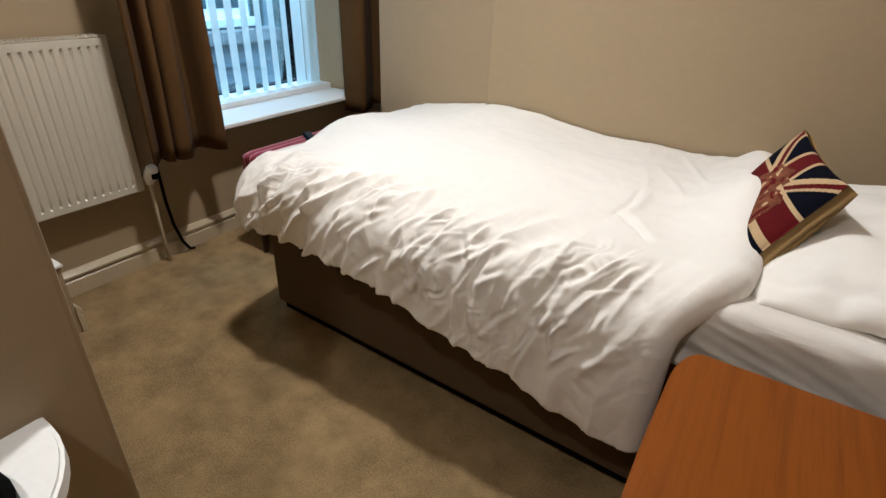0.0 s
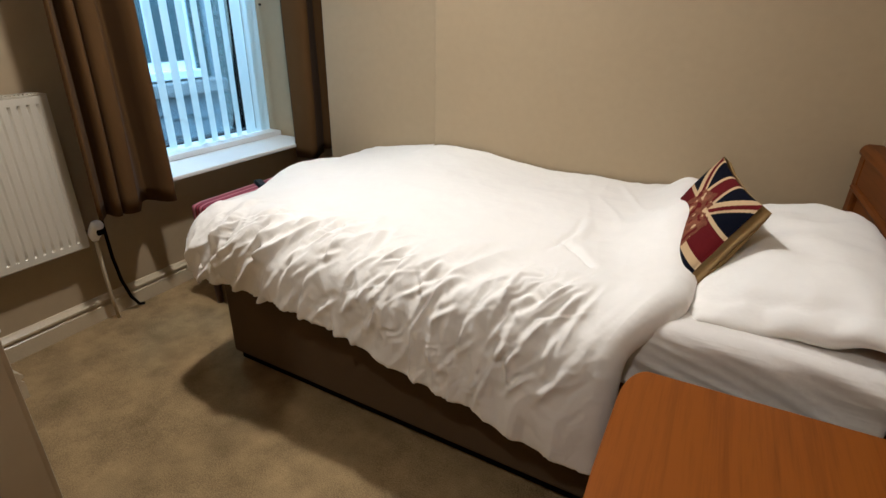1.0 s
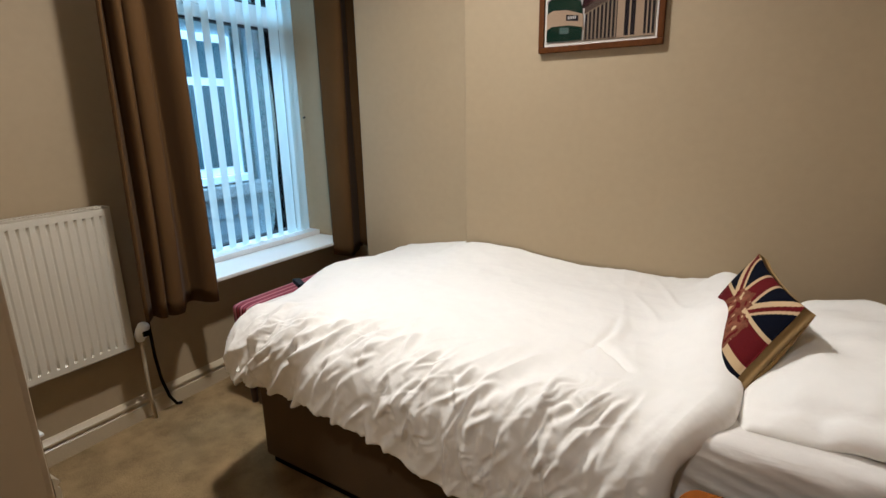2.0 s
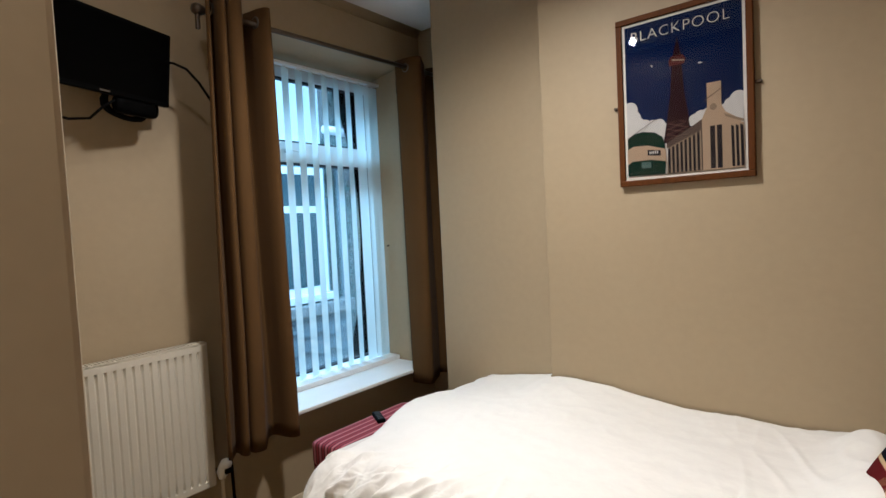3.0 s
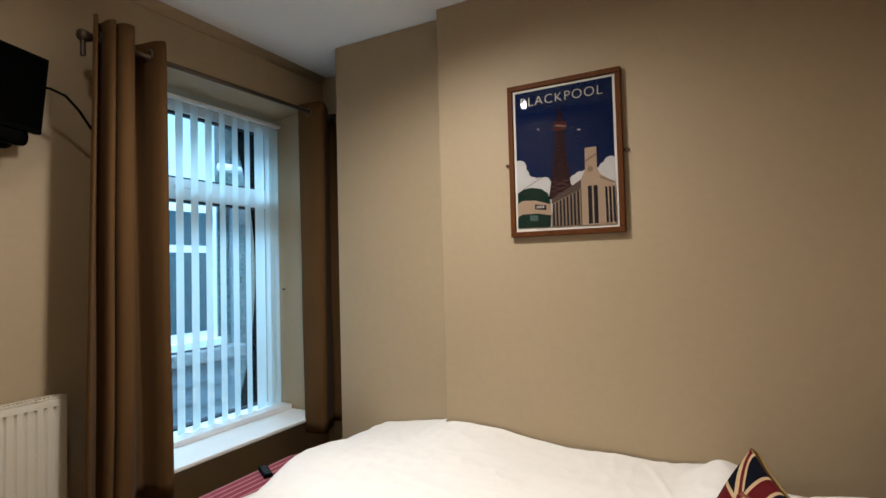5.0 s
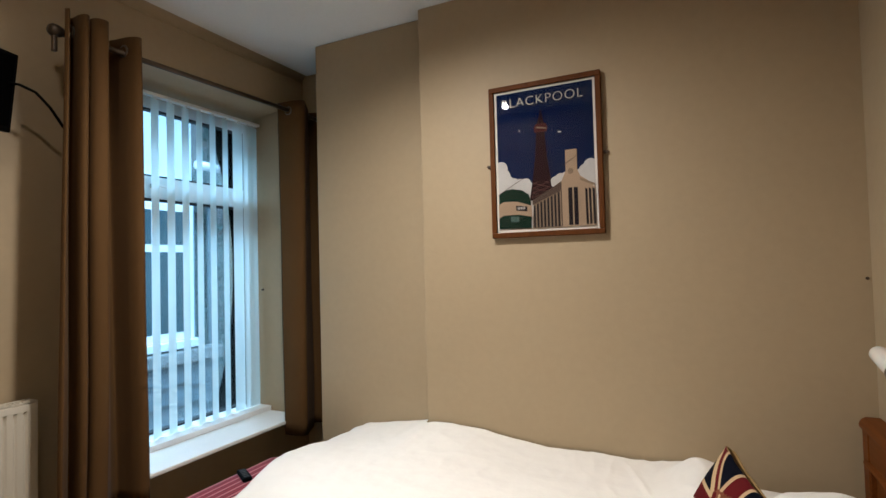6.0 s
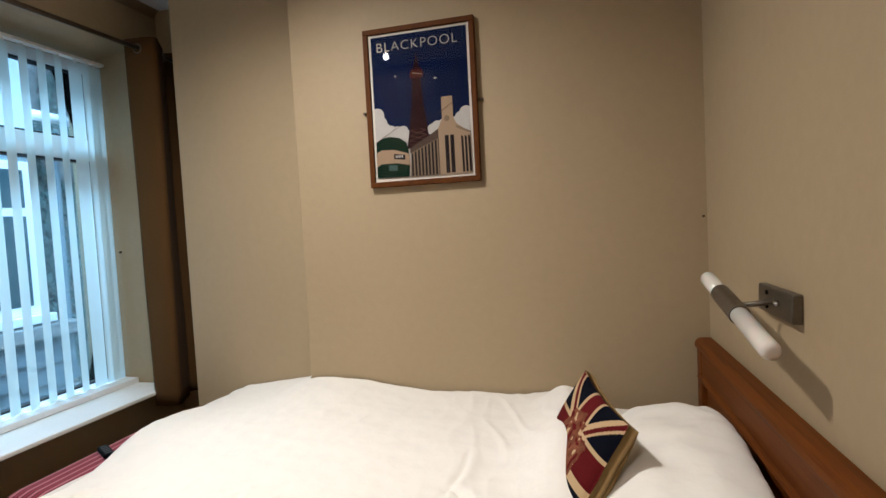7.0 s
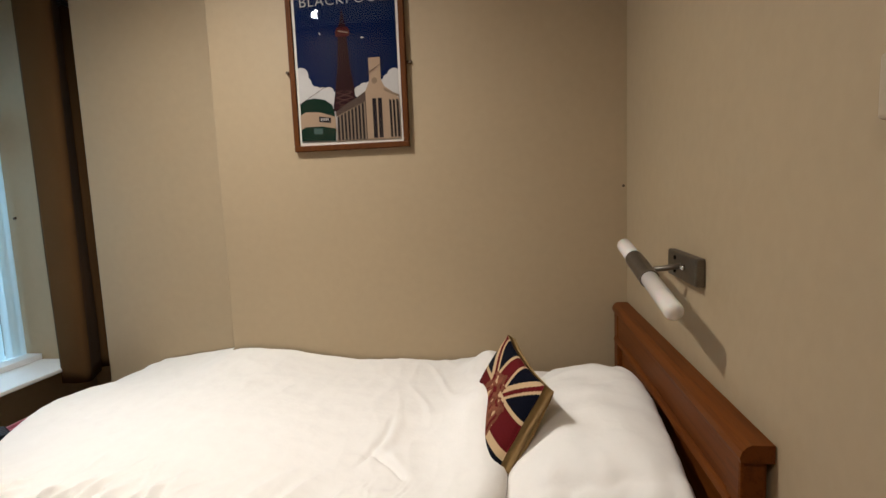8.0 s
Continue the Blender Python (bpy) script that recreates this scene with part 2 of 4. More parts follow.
# the soffit of the opening rises towards the room
for v in bm.verts:
    if abs(v.co.z - WZ1) < 1e-4 and v.co.x > XW - 0.01:
        v.co.z = WZ1 + 0.075
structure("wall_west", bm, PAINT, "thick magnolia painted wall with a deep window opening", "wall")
bm = box(XS, XH + 0.15, YP, YC + 0.15, -0.10, ZC, 0.006)
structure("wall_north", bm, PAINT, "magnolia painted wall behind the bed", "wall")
bm = box(XA, XS, YS, YC + 0.15, -0.10, ZC, 0.008)
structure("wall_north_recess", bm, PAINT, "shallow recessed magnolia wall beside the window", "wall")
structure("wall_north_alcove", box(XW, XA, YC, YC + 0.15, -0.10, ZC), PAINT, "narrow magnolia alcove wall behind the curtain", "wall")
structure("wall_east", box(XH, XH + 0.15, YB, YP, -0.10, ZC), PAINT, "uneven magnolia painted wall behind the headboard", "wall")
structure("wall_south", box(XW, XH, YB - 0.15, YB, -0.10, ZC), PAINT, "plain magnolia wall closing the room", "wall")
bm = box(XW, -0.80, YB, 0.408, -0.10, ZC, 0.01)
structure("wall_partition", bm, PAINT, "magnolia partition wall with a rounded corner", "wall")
structure("wall_boxing", box(XW, -2.22, 0.424, 0.845, -0.10, 0.255), PAINT, "low boxed-in corner painted magnolia", "wall")
structure("trim", box(XW, -2.21, 0.424, 0.855, 0.255, 0.268, 0.004), SILLW, "white painted top of the boxing", "trim")

# Wall-coloured cove, sized to lift the ceiling line in the camera's view.
cove = [(0, 0)] + [(0.05 - 0.05 * math.cos(a), 0.05 * math.sin(a)) for a in [k * math.pi / 16 for k in range(1, 9)]] + [(0, 0.05)]
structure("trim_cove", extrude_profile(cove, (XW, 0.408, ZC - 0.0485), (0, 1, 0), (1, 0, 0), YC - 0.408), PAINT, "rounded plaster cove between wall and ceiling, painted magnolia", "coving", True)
SKIRT = [(0, 0), (0.020, 0), (0.020, 0.070), (0.012, 0.077), (0.012, 0.085), (0.023, 0.091), (0.023, 0.100), (0.013, 0.111), (0.006, 0.120), (0, 0.122)]
structure("baseboard", extrude_profile(SKIRT, (XW, 0.845, ZF), (0, 1, 0), (1, 0, 0), YC - 0.845), GLOSS, "cream gloss moulded skirting board, scuffed at the floor", "skirting board")
structure("baseboard_boxing", extrude_profile(SKIRT, (XW + 0.018, 0.845, ZF), (1, 0, 0), (0, 1, 0), 0.30), GLOSS, "short cream gloss skirting return", "skirting board")
structure("baseboard_recess", extrude_profile(SKIRT, (XA, YS, ZF), (1, 0, 0), (0, -1, 0), XS - XA), GLOSS, "cream gloss skirting board in the recess", "skirting board")
structure("baseboard_east", extrude_profile(SKIRT, (XH, YB, ZF), (0, 1, 0), (-1, 0, 0), 2.75), GLOSS, "cream gloss skirting board under the headboard wall", "skirting board")


# ---- window ----
def make_window():
    w = thing("window_1", (-2.86, 2.1, WZ0), "white plastic window with an opening top light in a deep reveal", "window", kind="structure")
    w.matrix_world = Matrix.Identity(4)
    x0, x1 = -2.885, -2.815
    bm = box(x0, x1, WY0, WY0 + 0.06, WZ0, WZ1, 0.004)
    box(x0, x1, WY1 - 0.06, WY1, WZ0, WZ1, 0.004, bm=bm)
    box(x0, x1, WY0 + 0.06, WY1 - 0.06, WZ0, WZ0 + 0.06, 0.004, bm=bm)
    box(x0, x1, WY0 + 0.06, WY1 - 0.06, WZ1 - 0.06, WZ1, 0.004, bm=bm)
    part("window_frame", bm, PVC, w)
    part("transom", box(x0 - 0.002, x1 + 0.004, WY0 + 0.06, WY1 - 0.06, 1.945, 2.068, 0.006), PVC, w)
    for z0, z1 in ((WZ0 + 0.06, 1.945), (2.068, WZ1 - 0.06)):
        bm = box(x0 + 0.02, x1 - 0.012, WY0 + 0.06, WY0 + 0.072, z0, z1)
        box(x0 + 0.02, x1 - 0.012, WY1 - 0.072, WY1 - 0.06, z0, z1, bm=bm)
        box(x0 + 0.02, x1 - 0.012, WY0 + 0.072, WY1 - 0.072, z0, z0 + 0.012, bm=bm)
        box(x0 + 0.02, x1 - 0.012, WY0 + 0.072, WY1 - 0.072, z1 - 0.012, z1, bm=bm)
        part("gasket", bm, GASKET, w, "black rubber seal")
        p = part("pane", box(-2.853, -2.849, WY0 + 0.06, WY1 - 0.06, z0, z1), PANE, w, "clear glass pane")
        p.visible_shadow = False
    bm = box(-2.812, -2.795, 2.07, 2.10, 2.00, 2.025, 0.003)
    tube([(-2.795, 2.085, 2.015), (-2.775, 2.09, 2.015), (-2.772, 2.17, 2.005)], 0.006, bm=bm)
    part("window_handle", bm, PVC, w, "white lever handle")
    bm = box(-2.815, -2.385, 1.68, WY1 - 0.004, WZ0 + 0.001, WZ0 + 0.024, 0.006)
    box(-2.815, XW, WY0 + 0.002, 1.68, WZ0 + 0.001, WZ0 + 0.024, bm=bm)
    part("window_sill", bm, SILLW, w, "glossy white painted sill board")
    part("frame_upstand", box(-2.815, -2.655, WY0 + 0.004, WY1 - 0.006, WZ0 + 0.0245, 0.616, 0.004), PVC, w, "white plastic upstand under the blind")


make_window()


def make_blind():
    b = thing("vertical_blind", (-2.74, 2.1, 2.5), "white fabric vertical blind with half-open slats before the window", "blind")
    b.matrix_world = Matrix.Identity(4)
    part("head_rail", box(-2.762, -2.718, WY0 + 0.01, WY1 - 0.01, 2.502, 2.519, 0.003), WHITEP, b)
    pitch, width = 0.0955, 0.089
    rng = random.Random(4)
    spots = [(WY1 - 0.062, 4), (WY1 - 0.104, 9), (WY1 - 0.185, 6)]
    y = WY1 - 0.284
    while y > WY0 + 0.06:
        spots.append((y, 30 + rng.uniform(-3, 3)))
        y -= pitch
    for y, a in spots:
        a = radians(a)
        top, bottom = 2.490, 0.622 + rng.uniform(-0.004, 0.004)
        P = []
        for i in range(9):
            s = -0.5 + i / 8
            bow = 0.004 * (1 - 4 * s * s)
            ox, oy = -s * width * math.sin(a) + bow * math.cos(a), s * width * math.cos(a) + bow * math.sin(a)
            P.append([(-2.74 + ox, y + oy, bottom + (top - bottom) * j / 12) for j in range(13)])
        part("slat", grid(P), BLIND, b, smooth=True)
        bm = box(-2.745, -2.735, y - 0.008, y + 0.008, 2.488, 2.504)
        part("hanger", bm, WHITEP, b)
    # the bead chain that ties the feet of the slats together
    for off in (-0.022, 0.022):
        pts = []
        ys = [s[0] for s in sorted(spots)]
        for y0, y1 in zip(ys, ys[1:]):
            for i in range(6):
                u = i / 6
                pts.append((-2.74 - off, y0 + (y1 - y0) * u + off * 0.4, 0.632 - 0.014 * 4 * u * (1 - u)))
        part("chain", tube(pts, 0.0016, 5), WHITEP, b, "thin white bead chain")


make_blind()

tagged(part("reveal_hook", tube([(-2.718, WY1 + 0.003, 1.389), (-2.718, WY1 - 0.012, 1.387)], [0.009, 0.006], 8), BRONZE), "small dark hook in the window reveal", "hook")


# ---- curtains and pole ----
def spline(pts, n):
    """A smooth line through plan points, n steps from one to the next."""
    P = [np.array(q, float) for q in pts]
    P = [2 * P[0] - P[1]] + P + [2 * P[-1] - P[-2]]
    out = []
    for k in range(1, len(P) - 2):
        a, b, c, d = P[k - 1 : k + 3]
        for i in range(n):
            u = i / n
            out.append(0.5 * (2 * b + (c - a) * u + (2 * a - 5 * b + 4 * c - d) * u * u + (3 * b - a - 3 * c + d) * u ** 3))
    return out + [P[-2]]


def make_curtain(plan, zb, zt, lean, label, flare=0.10):
    """A hanging cloth whose pleats follow a plan line of (y, x)."""
    line = spline(plan, 7)
    ys = [q[0] for q in line]
    mid = (min(ys) + max(ys)) / 2
    c = thing("curtain", (-2.33, mid, zt), label, "curtain", "pair of curtains")
    c.matrix_world = Matrix.Identity(4)
    rows = 30
    P = []
    for j in range(rows):
        v = j / (rows - 1)
        row = []
        for k, (y, x) in enumerate(line):
            spread = 1 + flare * (1 - v)
            drift = 0.010 * noise.noise(Vector((y * 9, v * 2.4, 1.0))) * (1 - v)
            flat_x = -2.325 + (x + 2.325) * (0.78 + 0.22 * v)
            row.append((flat_x + drift, mid + (y - mid) * spread + 0.012 * noise.noise(Vector((y * 7, v * 2.0, 5.0))) * (1 - v), zb + (zt - zb) * v + lean * (y - mid) * (1 - v)))
        P.append(row)
    cloth = part("cloth", grid(P), CURT, c, smooth=True)
    sol = cloth.modifiers.new("thickness", "SOLIDIFY")
    sol.thickness, sol.offset = 0.005, 0
    for (y0, x0), (y1, x1) in zip(line, line[1:]):
        if (x0 + 2.325) * (x1 + 2.325) < 0:
            yy = (y0 + y1) / 2
            pts = [(-2.325 + 0.024 * math.cos(q * math.tau / 16), yy, zt - 0.06 + 0.024 * math.sin(q * math.tau / 16)) for q in range(17)]
            part("eyelet", tube(pts, 0.005, 6, caps=False), STEEL, c, "bright metal eyelet ring", True)


make_curtain([(1.351, -2.264), (1.356, -2.250), (1.364, -2.262), (1.385, -2.300), (1.402, -2.334), (1.409, -2.318), (1.406, -2.275), (1.410, -2.248), (1.420, -2.240), (1.432, -2.252), (1.440, -2.278), (1.447, -2.286), (1.448, -2.262),
              (1.455, -2.240), (1.472, -2.228), (1.495, -2.232), (1.510, -2.260), (1.535, -2.318), (1.568, -2.392), (1.600, -2.415), (1.613, -2.375), (1.622, -2.31), (1.635, -2.272), (1.652, -2.260), (1.666, -2.28), (1.668, -2.36)],
             0.515, 2.575, -0.06, "brown eyelet curtain drawn back, hanging in deep pleats beside the radiator", 0.20)
make_curtain([(2.655, -2.41), (2.658, -2.31), (2.672, -2.250), (2.700, -2.236), (2.740, -2.262), (2.800, -2.302), (2.860, -2.345), (2.880, -2.39), (2.915, -2.385), (2.940, -2.33), (2.985, -2.37)],
             0.50, 2.575, 0.0, "brown eyelet curtain drawn back into the alcove beside the window", 0.02)

pole = thing("curtain_pole", (-2.325, 1.3, 2.52), "thin dark bronze curtain pole on wall brackets", "curtain pole")
pole.matrix_world = Matrix.Identity(4)
part("rod", tube([(-2.325, 1.335, 2.500), (-2.325, 3.0, 2.525)], 0.0125, 14), BRONZE, pole, smooth=True)
part("end_bracket", box(-2.336, -2.316, 1.334, 1.350, 2.415, 2.492, 0.003), BRONZE, pole, "dark drop bracket")
part("finial", tube([(-2.325, 1.378, 2.50), (-2.325, 1.366, 2.50), (-2.325, 1.352, 2.50), (-2.325, 1.332, 2.50), (-2.325, 1.322, 2.50)], [0.014, 0.02, 0.025, 0.025, 0.017], 14), BRONZE, pole, "turned end knob", True)
for yb, zb in ((1.52, 2.50), (2.79, 2.517)):
    bm = box(XW, XW + 0.008, yb - 0.014, yb + 0.014, zb - 0.10, zb - 0.02, 0.003)
    tube([(XW + 0.008, yb, zb - 0.06), (-2.36, yb, zb - 0.06), (-2.335, yb, zb - 0.045), (-2.328, yb, zb - 0.006)], 0.009, 10, bm)
    part("bracket", bm, BRONZE, pole, smooth=False)


# ---- radiator ----
def make_radiator():
    r = thing("radiator", (-2.36, 1.05, 0.4), "white ribbed panel radiator hung on the wall beside the curtain", "radiator")
    r.matrix_world = Matrix.Identity(4)
    y0, y1, z0, z1, xf = 0.70, 1.332, 0.361, 1.027, -2.435
    pitch = 0.0335
    n = int((y1 - y0 - 0.03) / pitch)
    start = y1 - 0.016 - n * pitch
    prof = [(y0, 0)]
    for k in range(n):
        a = start + k * pitch
        prof += [(a, 0), (a + 0.004, -0.6), (a + 0.008, -1), (a + 0.012, -0.6), (a + 0.016, 0)]
    prof.append((y1, 0))
    # depth of the channels by height: deep at the ends, shallow between
    zs = [(z0 + 0.006, 0), (z0 + 0.030, 0), (z0 + 0.037, 0.010), (z0 + 0.048, 0.010), (z0 + 0.075, 0.0045), (z1 - 0.075, 0.0045), (z1 - 0.048, 0.010), (z1 - 0.037, 0.010), (z1 - 0.030, 0), (z1 - 0.006, 0)]
    P = [[(xf + d * g, yy, z) for yy, d in prof] for z, g in zs]
    P = [[(xf - 0.008, yy, z0) for yy, d in prof]] + P + [[(xf - 0.008, yy, z1) for yy, d in prof]]
    panel = part("front_panel", grid(P), RAD, r)
    bv = panel.modifiers.new("soft", "SOLIDIFY")
    bv.thickness, bv.offset = 0.004, 0
    part("back_panel", box(-2.512, -2.498, y0, y1, z0, z1, 0.004), RAD, r)
    part("side_cover", box(-2.500, xf - 0.001, y1, y1 + 0.003, z0 + 0.01, z1 + 0.004), RAD, r)
    bm = box(-2.500, xf + 0.001, y0, y1, z1 + 0.001, z1 + 0.003)
    g = y0 + 0.01
    while g < y1 - 0.02:
        box(-2.492, -2.445, g, g + 0.008, z1 + 0.003, z1 + 0.007, bm=bm)
        g += 0.0145
    part("top_grille", bm, RAD, r, "slotted white top grille")
    part("fin_pack", box(-2.495, -2.445, y0 + 0.02, y1 - 0.02, z0 + 0.03, z1 - 0.03), RAD, r)
    for yb in (0.85, 1.17):
        part("wall_bracket", box(XW, -2.51, yb - 0.015, yb + 0.015, z0 + 0.08, z1 - 0.08), RAD, r)


make_radiator()

valve = thing("radiator_valve", (-2.36, 1.33, 0.45), "white thermostatic radiator valve with dark dial on a painted pipe", "valve")
valve.matrix_world = Matrix.Identity(4)
part("valve_body", tube([(-2.455, 1.334, 0.425), (-2.43, 1.362, 0.425)], 0.012, 12), STEEL, valve)
part("valve_head", tube([(-2.43, 1.362, 0.385), (-2.43, 1.362, 0.40), (-2.425, 1.362, 0.415), (-2.405, 1.362, 0.443), (-2.385, 1.362, 0.47), (-2.38, 1.362, 0.48)], [0.015, 0.021, 0.027, 0.028, 0.026, 0.019], 18), WHITEP, valve, smooth=True)
part("dial_window", box(-2.380, -2.3655, 1.348, 1.378, 0.424, 0.450, 0.002), DARK, valve, "dark dial window")
part("pipe", tube([(-2.43, 1.362, 0.39), (-2.432, 1.362, 0.22), (-2.455, 1.375, 0.08), (-2.470, 1.390, ZF)], 0.0085, 10), GLOSS, valve, "cream painted pipe", True)
tagged(part("aerial_cable", tube([(-2.455, 1.42, 0.56), (-2.453, 1.422, 0.40), (-2.455, 1.426, 0.27), (-2.457, 1.44, 0.14), (-2.465, 1.47, 0.03), (-2.475, 1.505, ZF + 0.02), (-2.485, 1.535, ZF + 0.006)], 0.0075, 10), CABLE, smooth=True), "thick black cable running down the wall to the carpet", "cable")


# ---- television ----
def make_tv():
    t = thing("television", (-2.25, 0.95, 2.2), "small black flat television turned on a wall bracket", "television")
    bpy.context.view_layer.update()
    w, h = 0.56, 0.30
    m = Matrix.Translation((-2.372, 1.243, 2.372)) @ Matrix.Rotation(radians(19), 4, "Z") @ Matrix.Rotation(radians(7), 4, "Y")
    t.matrix_world = m
    part("screen", box(-0.001, 0.003, -w + 0.014, -0.014, -h + 0.02, -0.014), SCREEN, t, "unlit glossy black screen")
    bm = box(-0.028, 0.002, -w, 0, -h, 0, 0.005)
    part("casing", bm, DARK, t)
    part("back_housing", box(-0.06, -0.026, -w + 0.09, -0.09, -h + 0.03, -0.09, 0.012), DARK, t)
    part("badge", box(0.002, 0.0032, -0.31, -0.27, -h + 0.006, -h + 0.013), STEEL, t, "small pale badge bar")
    bm = tube([(-0.05, -0.34, -0.15), (-0.235, -0.30, -0.15)], 0.02, 12)
    part("wall_arm", bm, DARK, t)
    pts = [(-0.050 + 0.014 * math.sin(3 * a), -0.15 + 0.105 * math.cos(a) + 0.008 * math.sin(2.3 * a), -h + 0.005 + 0.078 * math.sin(a)) for a in [k * math.tau / 26 for k in range(66)]]
    part("cable_coil", tube(pts, 0.011, 7), CABLE, t, "bundle of coiled black cable", True)
    # Block added so that the coiled cable reads as one solid mass.
    bm = box(-0.03, 0.0, -0.24, -0.05, -h - 0.06, -h + 0.01, 0.028, 4)
    part("coil_filler", bm, DARK, t, "black block filling out the cable bundle under the screen")


make_tv()
tagged(part("aerial_lead", tube([(-2.385, 1.20, 2.26), (-2.36, 1.24, 2.255), (-2.34, 1.285, 2.235), (-2.35, 1.34, 2.19), (-2.39, 1.40, 2.145), (-2.43, 1.46, 2.10)], 0.0055, 8), CABLE, smooth=True), "thin black lead from the television to the curtain", "cable")
tagged(part("power_lead", tube([(-2.34, 1.00, 2.06), (-2.35, 0.96, 2.03), (-2.37, 0.92, 1.985), (-2.40, 0.86, 1.98), (-2.42, 0.78, 2.0)], 0.005, 8), CABLE, smooth=True), "thin black power lead below the television", "cable")


# ---- bed ----
bed = thing("divan_bed", (-0.6, 1.85, 0), "brown fabric divan bed base standing along the wall", "bed")
BEDM = Matrix.Translation((-1.62, 2.56, 0)) @ Matrix.Rotation(radians(-1.9), 4, "Z")
bed.matrix_world = BEDM
part("base", box(-0.045, 2.035, -1.14, 0, ZF + 0.045, 0.465, 0.018, 3), DIVAN, bed)
# Black block added in the gap under the base, standing in for shade.
part("gap_filler", box(-0.01, 2.0, -1.125, -0.02, ZF + 0.018, ZF + 0.05), DARK, bed, "black filler for the shaded gap under the base")
for cx in (0.0, 0.93, 1.05, 1.90):
    for cy in (-1.10, -0.06):
        bm = tube([(cx, cy - 0.012, ZF + 0.024), (cx, cy + 0.012, ZF + 0.024)], 0.022, 12)
        box(cx - 0.01, cx + 0.01, cy - 0.016, cy + 0.016, ZF + 0.03, ZF + 0.05, bm=bm)
        part("castor", bm, STEEL, bed, "small steel castor")

MX0, MX1, MY0, MY1, MZ0, MZ1 = -0.03, 2.06, -1.175, 0.0, 0.468, 0.648


def round_box(cuts, lo, hi, r, wob):
    """A soft box: a subdivided shell with rounded rims and wrinkles."""
    bm = bmesh.new()
    bmesh.ops.create_cube(bm, size=1)
    bmesh.ops.subdivide_edges(bm, edges=bm.edges[:], cuts=cuts, use_grid_fill=True)
    lo, hi = Vector(lo), Vector(hi)
    c, hs = (lo + hi) / 2, (hi - lo) / 2
    for v in bm.verts:
        p = Vector((v.co.x * 2, v.co.y * 2, v.co.z * 2))
        q = Vector([p[i] * hs[i] for i in range(3)])
        core = Vector([max(-hs[i] + r, min(hs[i] - r, q[i])) for i in range(3)])
        d = q - core
        if d.length > 1e-6:
            q = core + d.normalized() * r
        v.co = c + q
        v.co += Vector(wob(v.co))
    return bm


def sheet_wob(p):
    """Lift of the near side, fitted to the camera's view, and pulled sheet creases."""
    up = (p.z - MZ0) / (MZ1 - MZ0)
    lift = 0.032 * (MY1 - p.y) / (MY1 - MY0) * up
    q = p.x * 1.0 + p.z * 3.2
    pull = 0.22 - abs(noise.noise(Vector((q * 4.5, p.x * 1.2, 3.0))))
    fine = 0.20 - abs(noise.noise(Vector((q * 11, p.x * 3.0, 8.0))))
    soft = noise.noise(Vector((p.x * 5, p.y * 5, p.z * 6)))
    if p.y < MY0 + 0.06:
        k = 0.024 * pull + 0.015 * fine + 0.005 * soft
        return (0, -k, lift + 0.25 * k)
    r1 = 0.2 - abs(noise.noise(Vector((p.x * 3.0 + p.y * 6.0, p.y * 2.0, 5.0))))
    return (0, 0, lift + (0.008 * r1 + 0.004 * soft if up > 0.7 else 0))


mattress = new("mattress", mesh_of(round_box(88, (MX0, MY0, MZ0), (MX1, MY1, MZ1), 0.032, sheet_wob), "mattress", SHEET, True))
mattress.matrix_world = BEDM
tagged(mattress, "thick mattress in a rumpled white fitted sheet on the divan", "mattress")

# headboard
hb = thing("headboard", (0.48, 1.9, 0), "oak-coloured panelled wooden headboard fixed against the wall", "headboard")
hb.matrix_world = Matrix.Identity(4)
HY0, HY1 = 1.278, 2.548
part("panel", box(0.469, 0.491, HY0 + 0.06, HY1 - 0.06, 0.28, 0.835), OAK, hb)
part("top_rail", box(0.453, 0.499, HY0 + 0.035, HY1 - 0.035, 0.800, 0.905, 0.006), OAK, hb)
cap = [(0, 0), (0.062, 0), (0.064, 0.010), (0.060, 0.022), (0.052, 0.031), (0.042, 0.036), (0.0, 0.036)]
part("cap_moulding", extrude_profile(cap, (0.508, HY0, 0.900), (0, 1, 0), (-1, 0, 0), HY1 - HY0), OAK, hb)
bead = [(0, 0), (0.010, 0.003), (0.015, 0.012), (0.010, 0.022), (0, 0.026)]
part("bead", extrude_profile(bead, (0.455, HY0 + 0.05, 0.776), (0, 1, 0), (-1, 0, 0), HY1 - HY0 - 0.1), OAK, hb)
for ya in (HY0 + 0.012, HY1 - 0.082):
    part("post", box(0.450, 0.501, ya, ya + 0.07, ZF + 0.002, 0.900, 0.006), OAK, hb)


# ---- duvet ----
def ridged(v):
    return 1 - abs(v) * 2


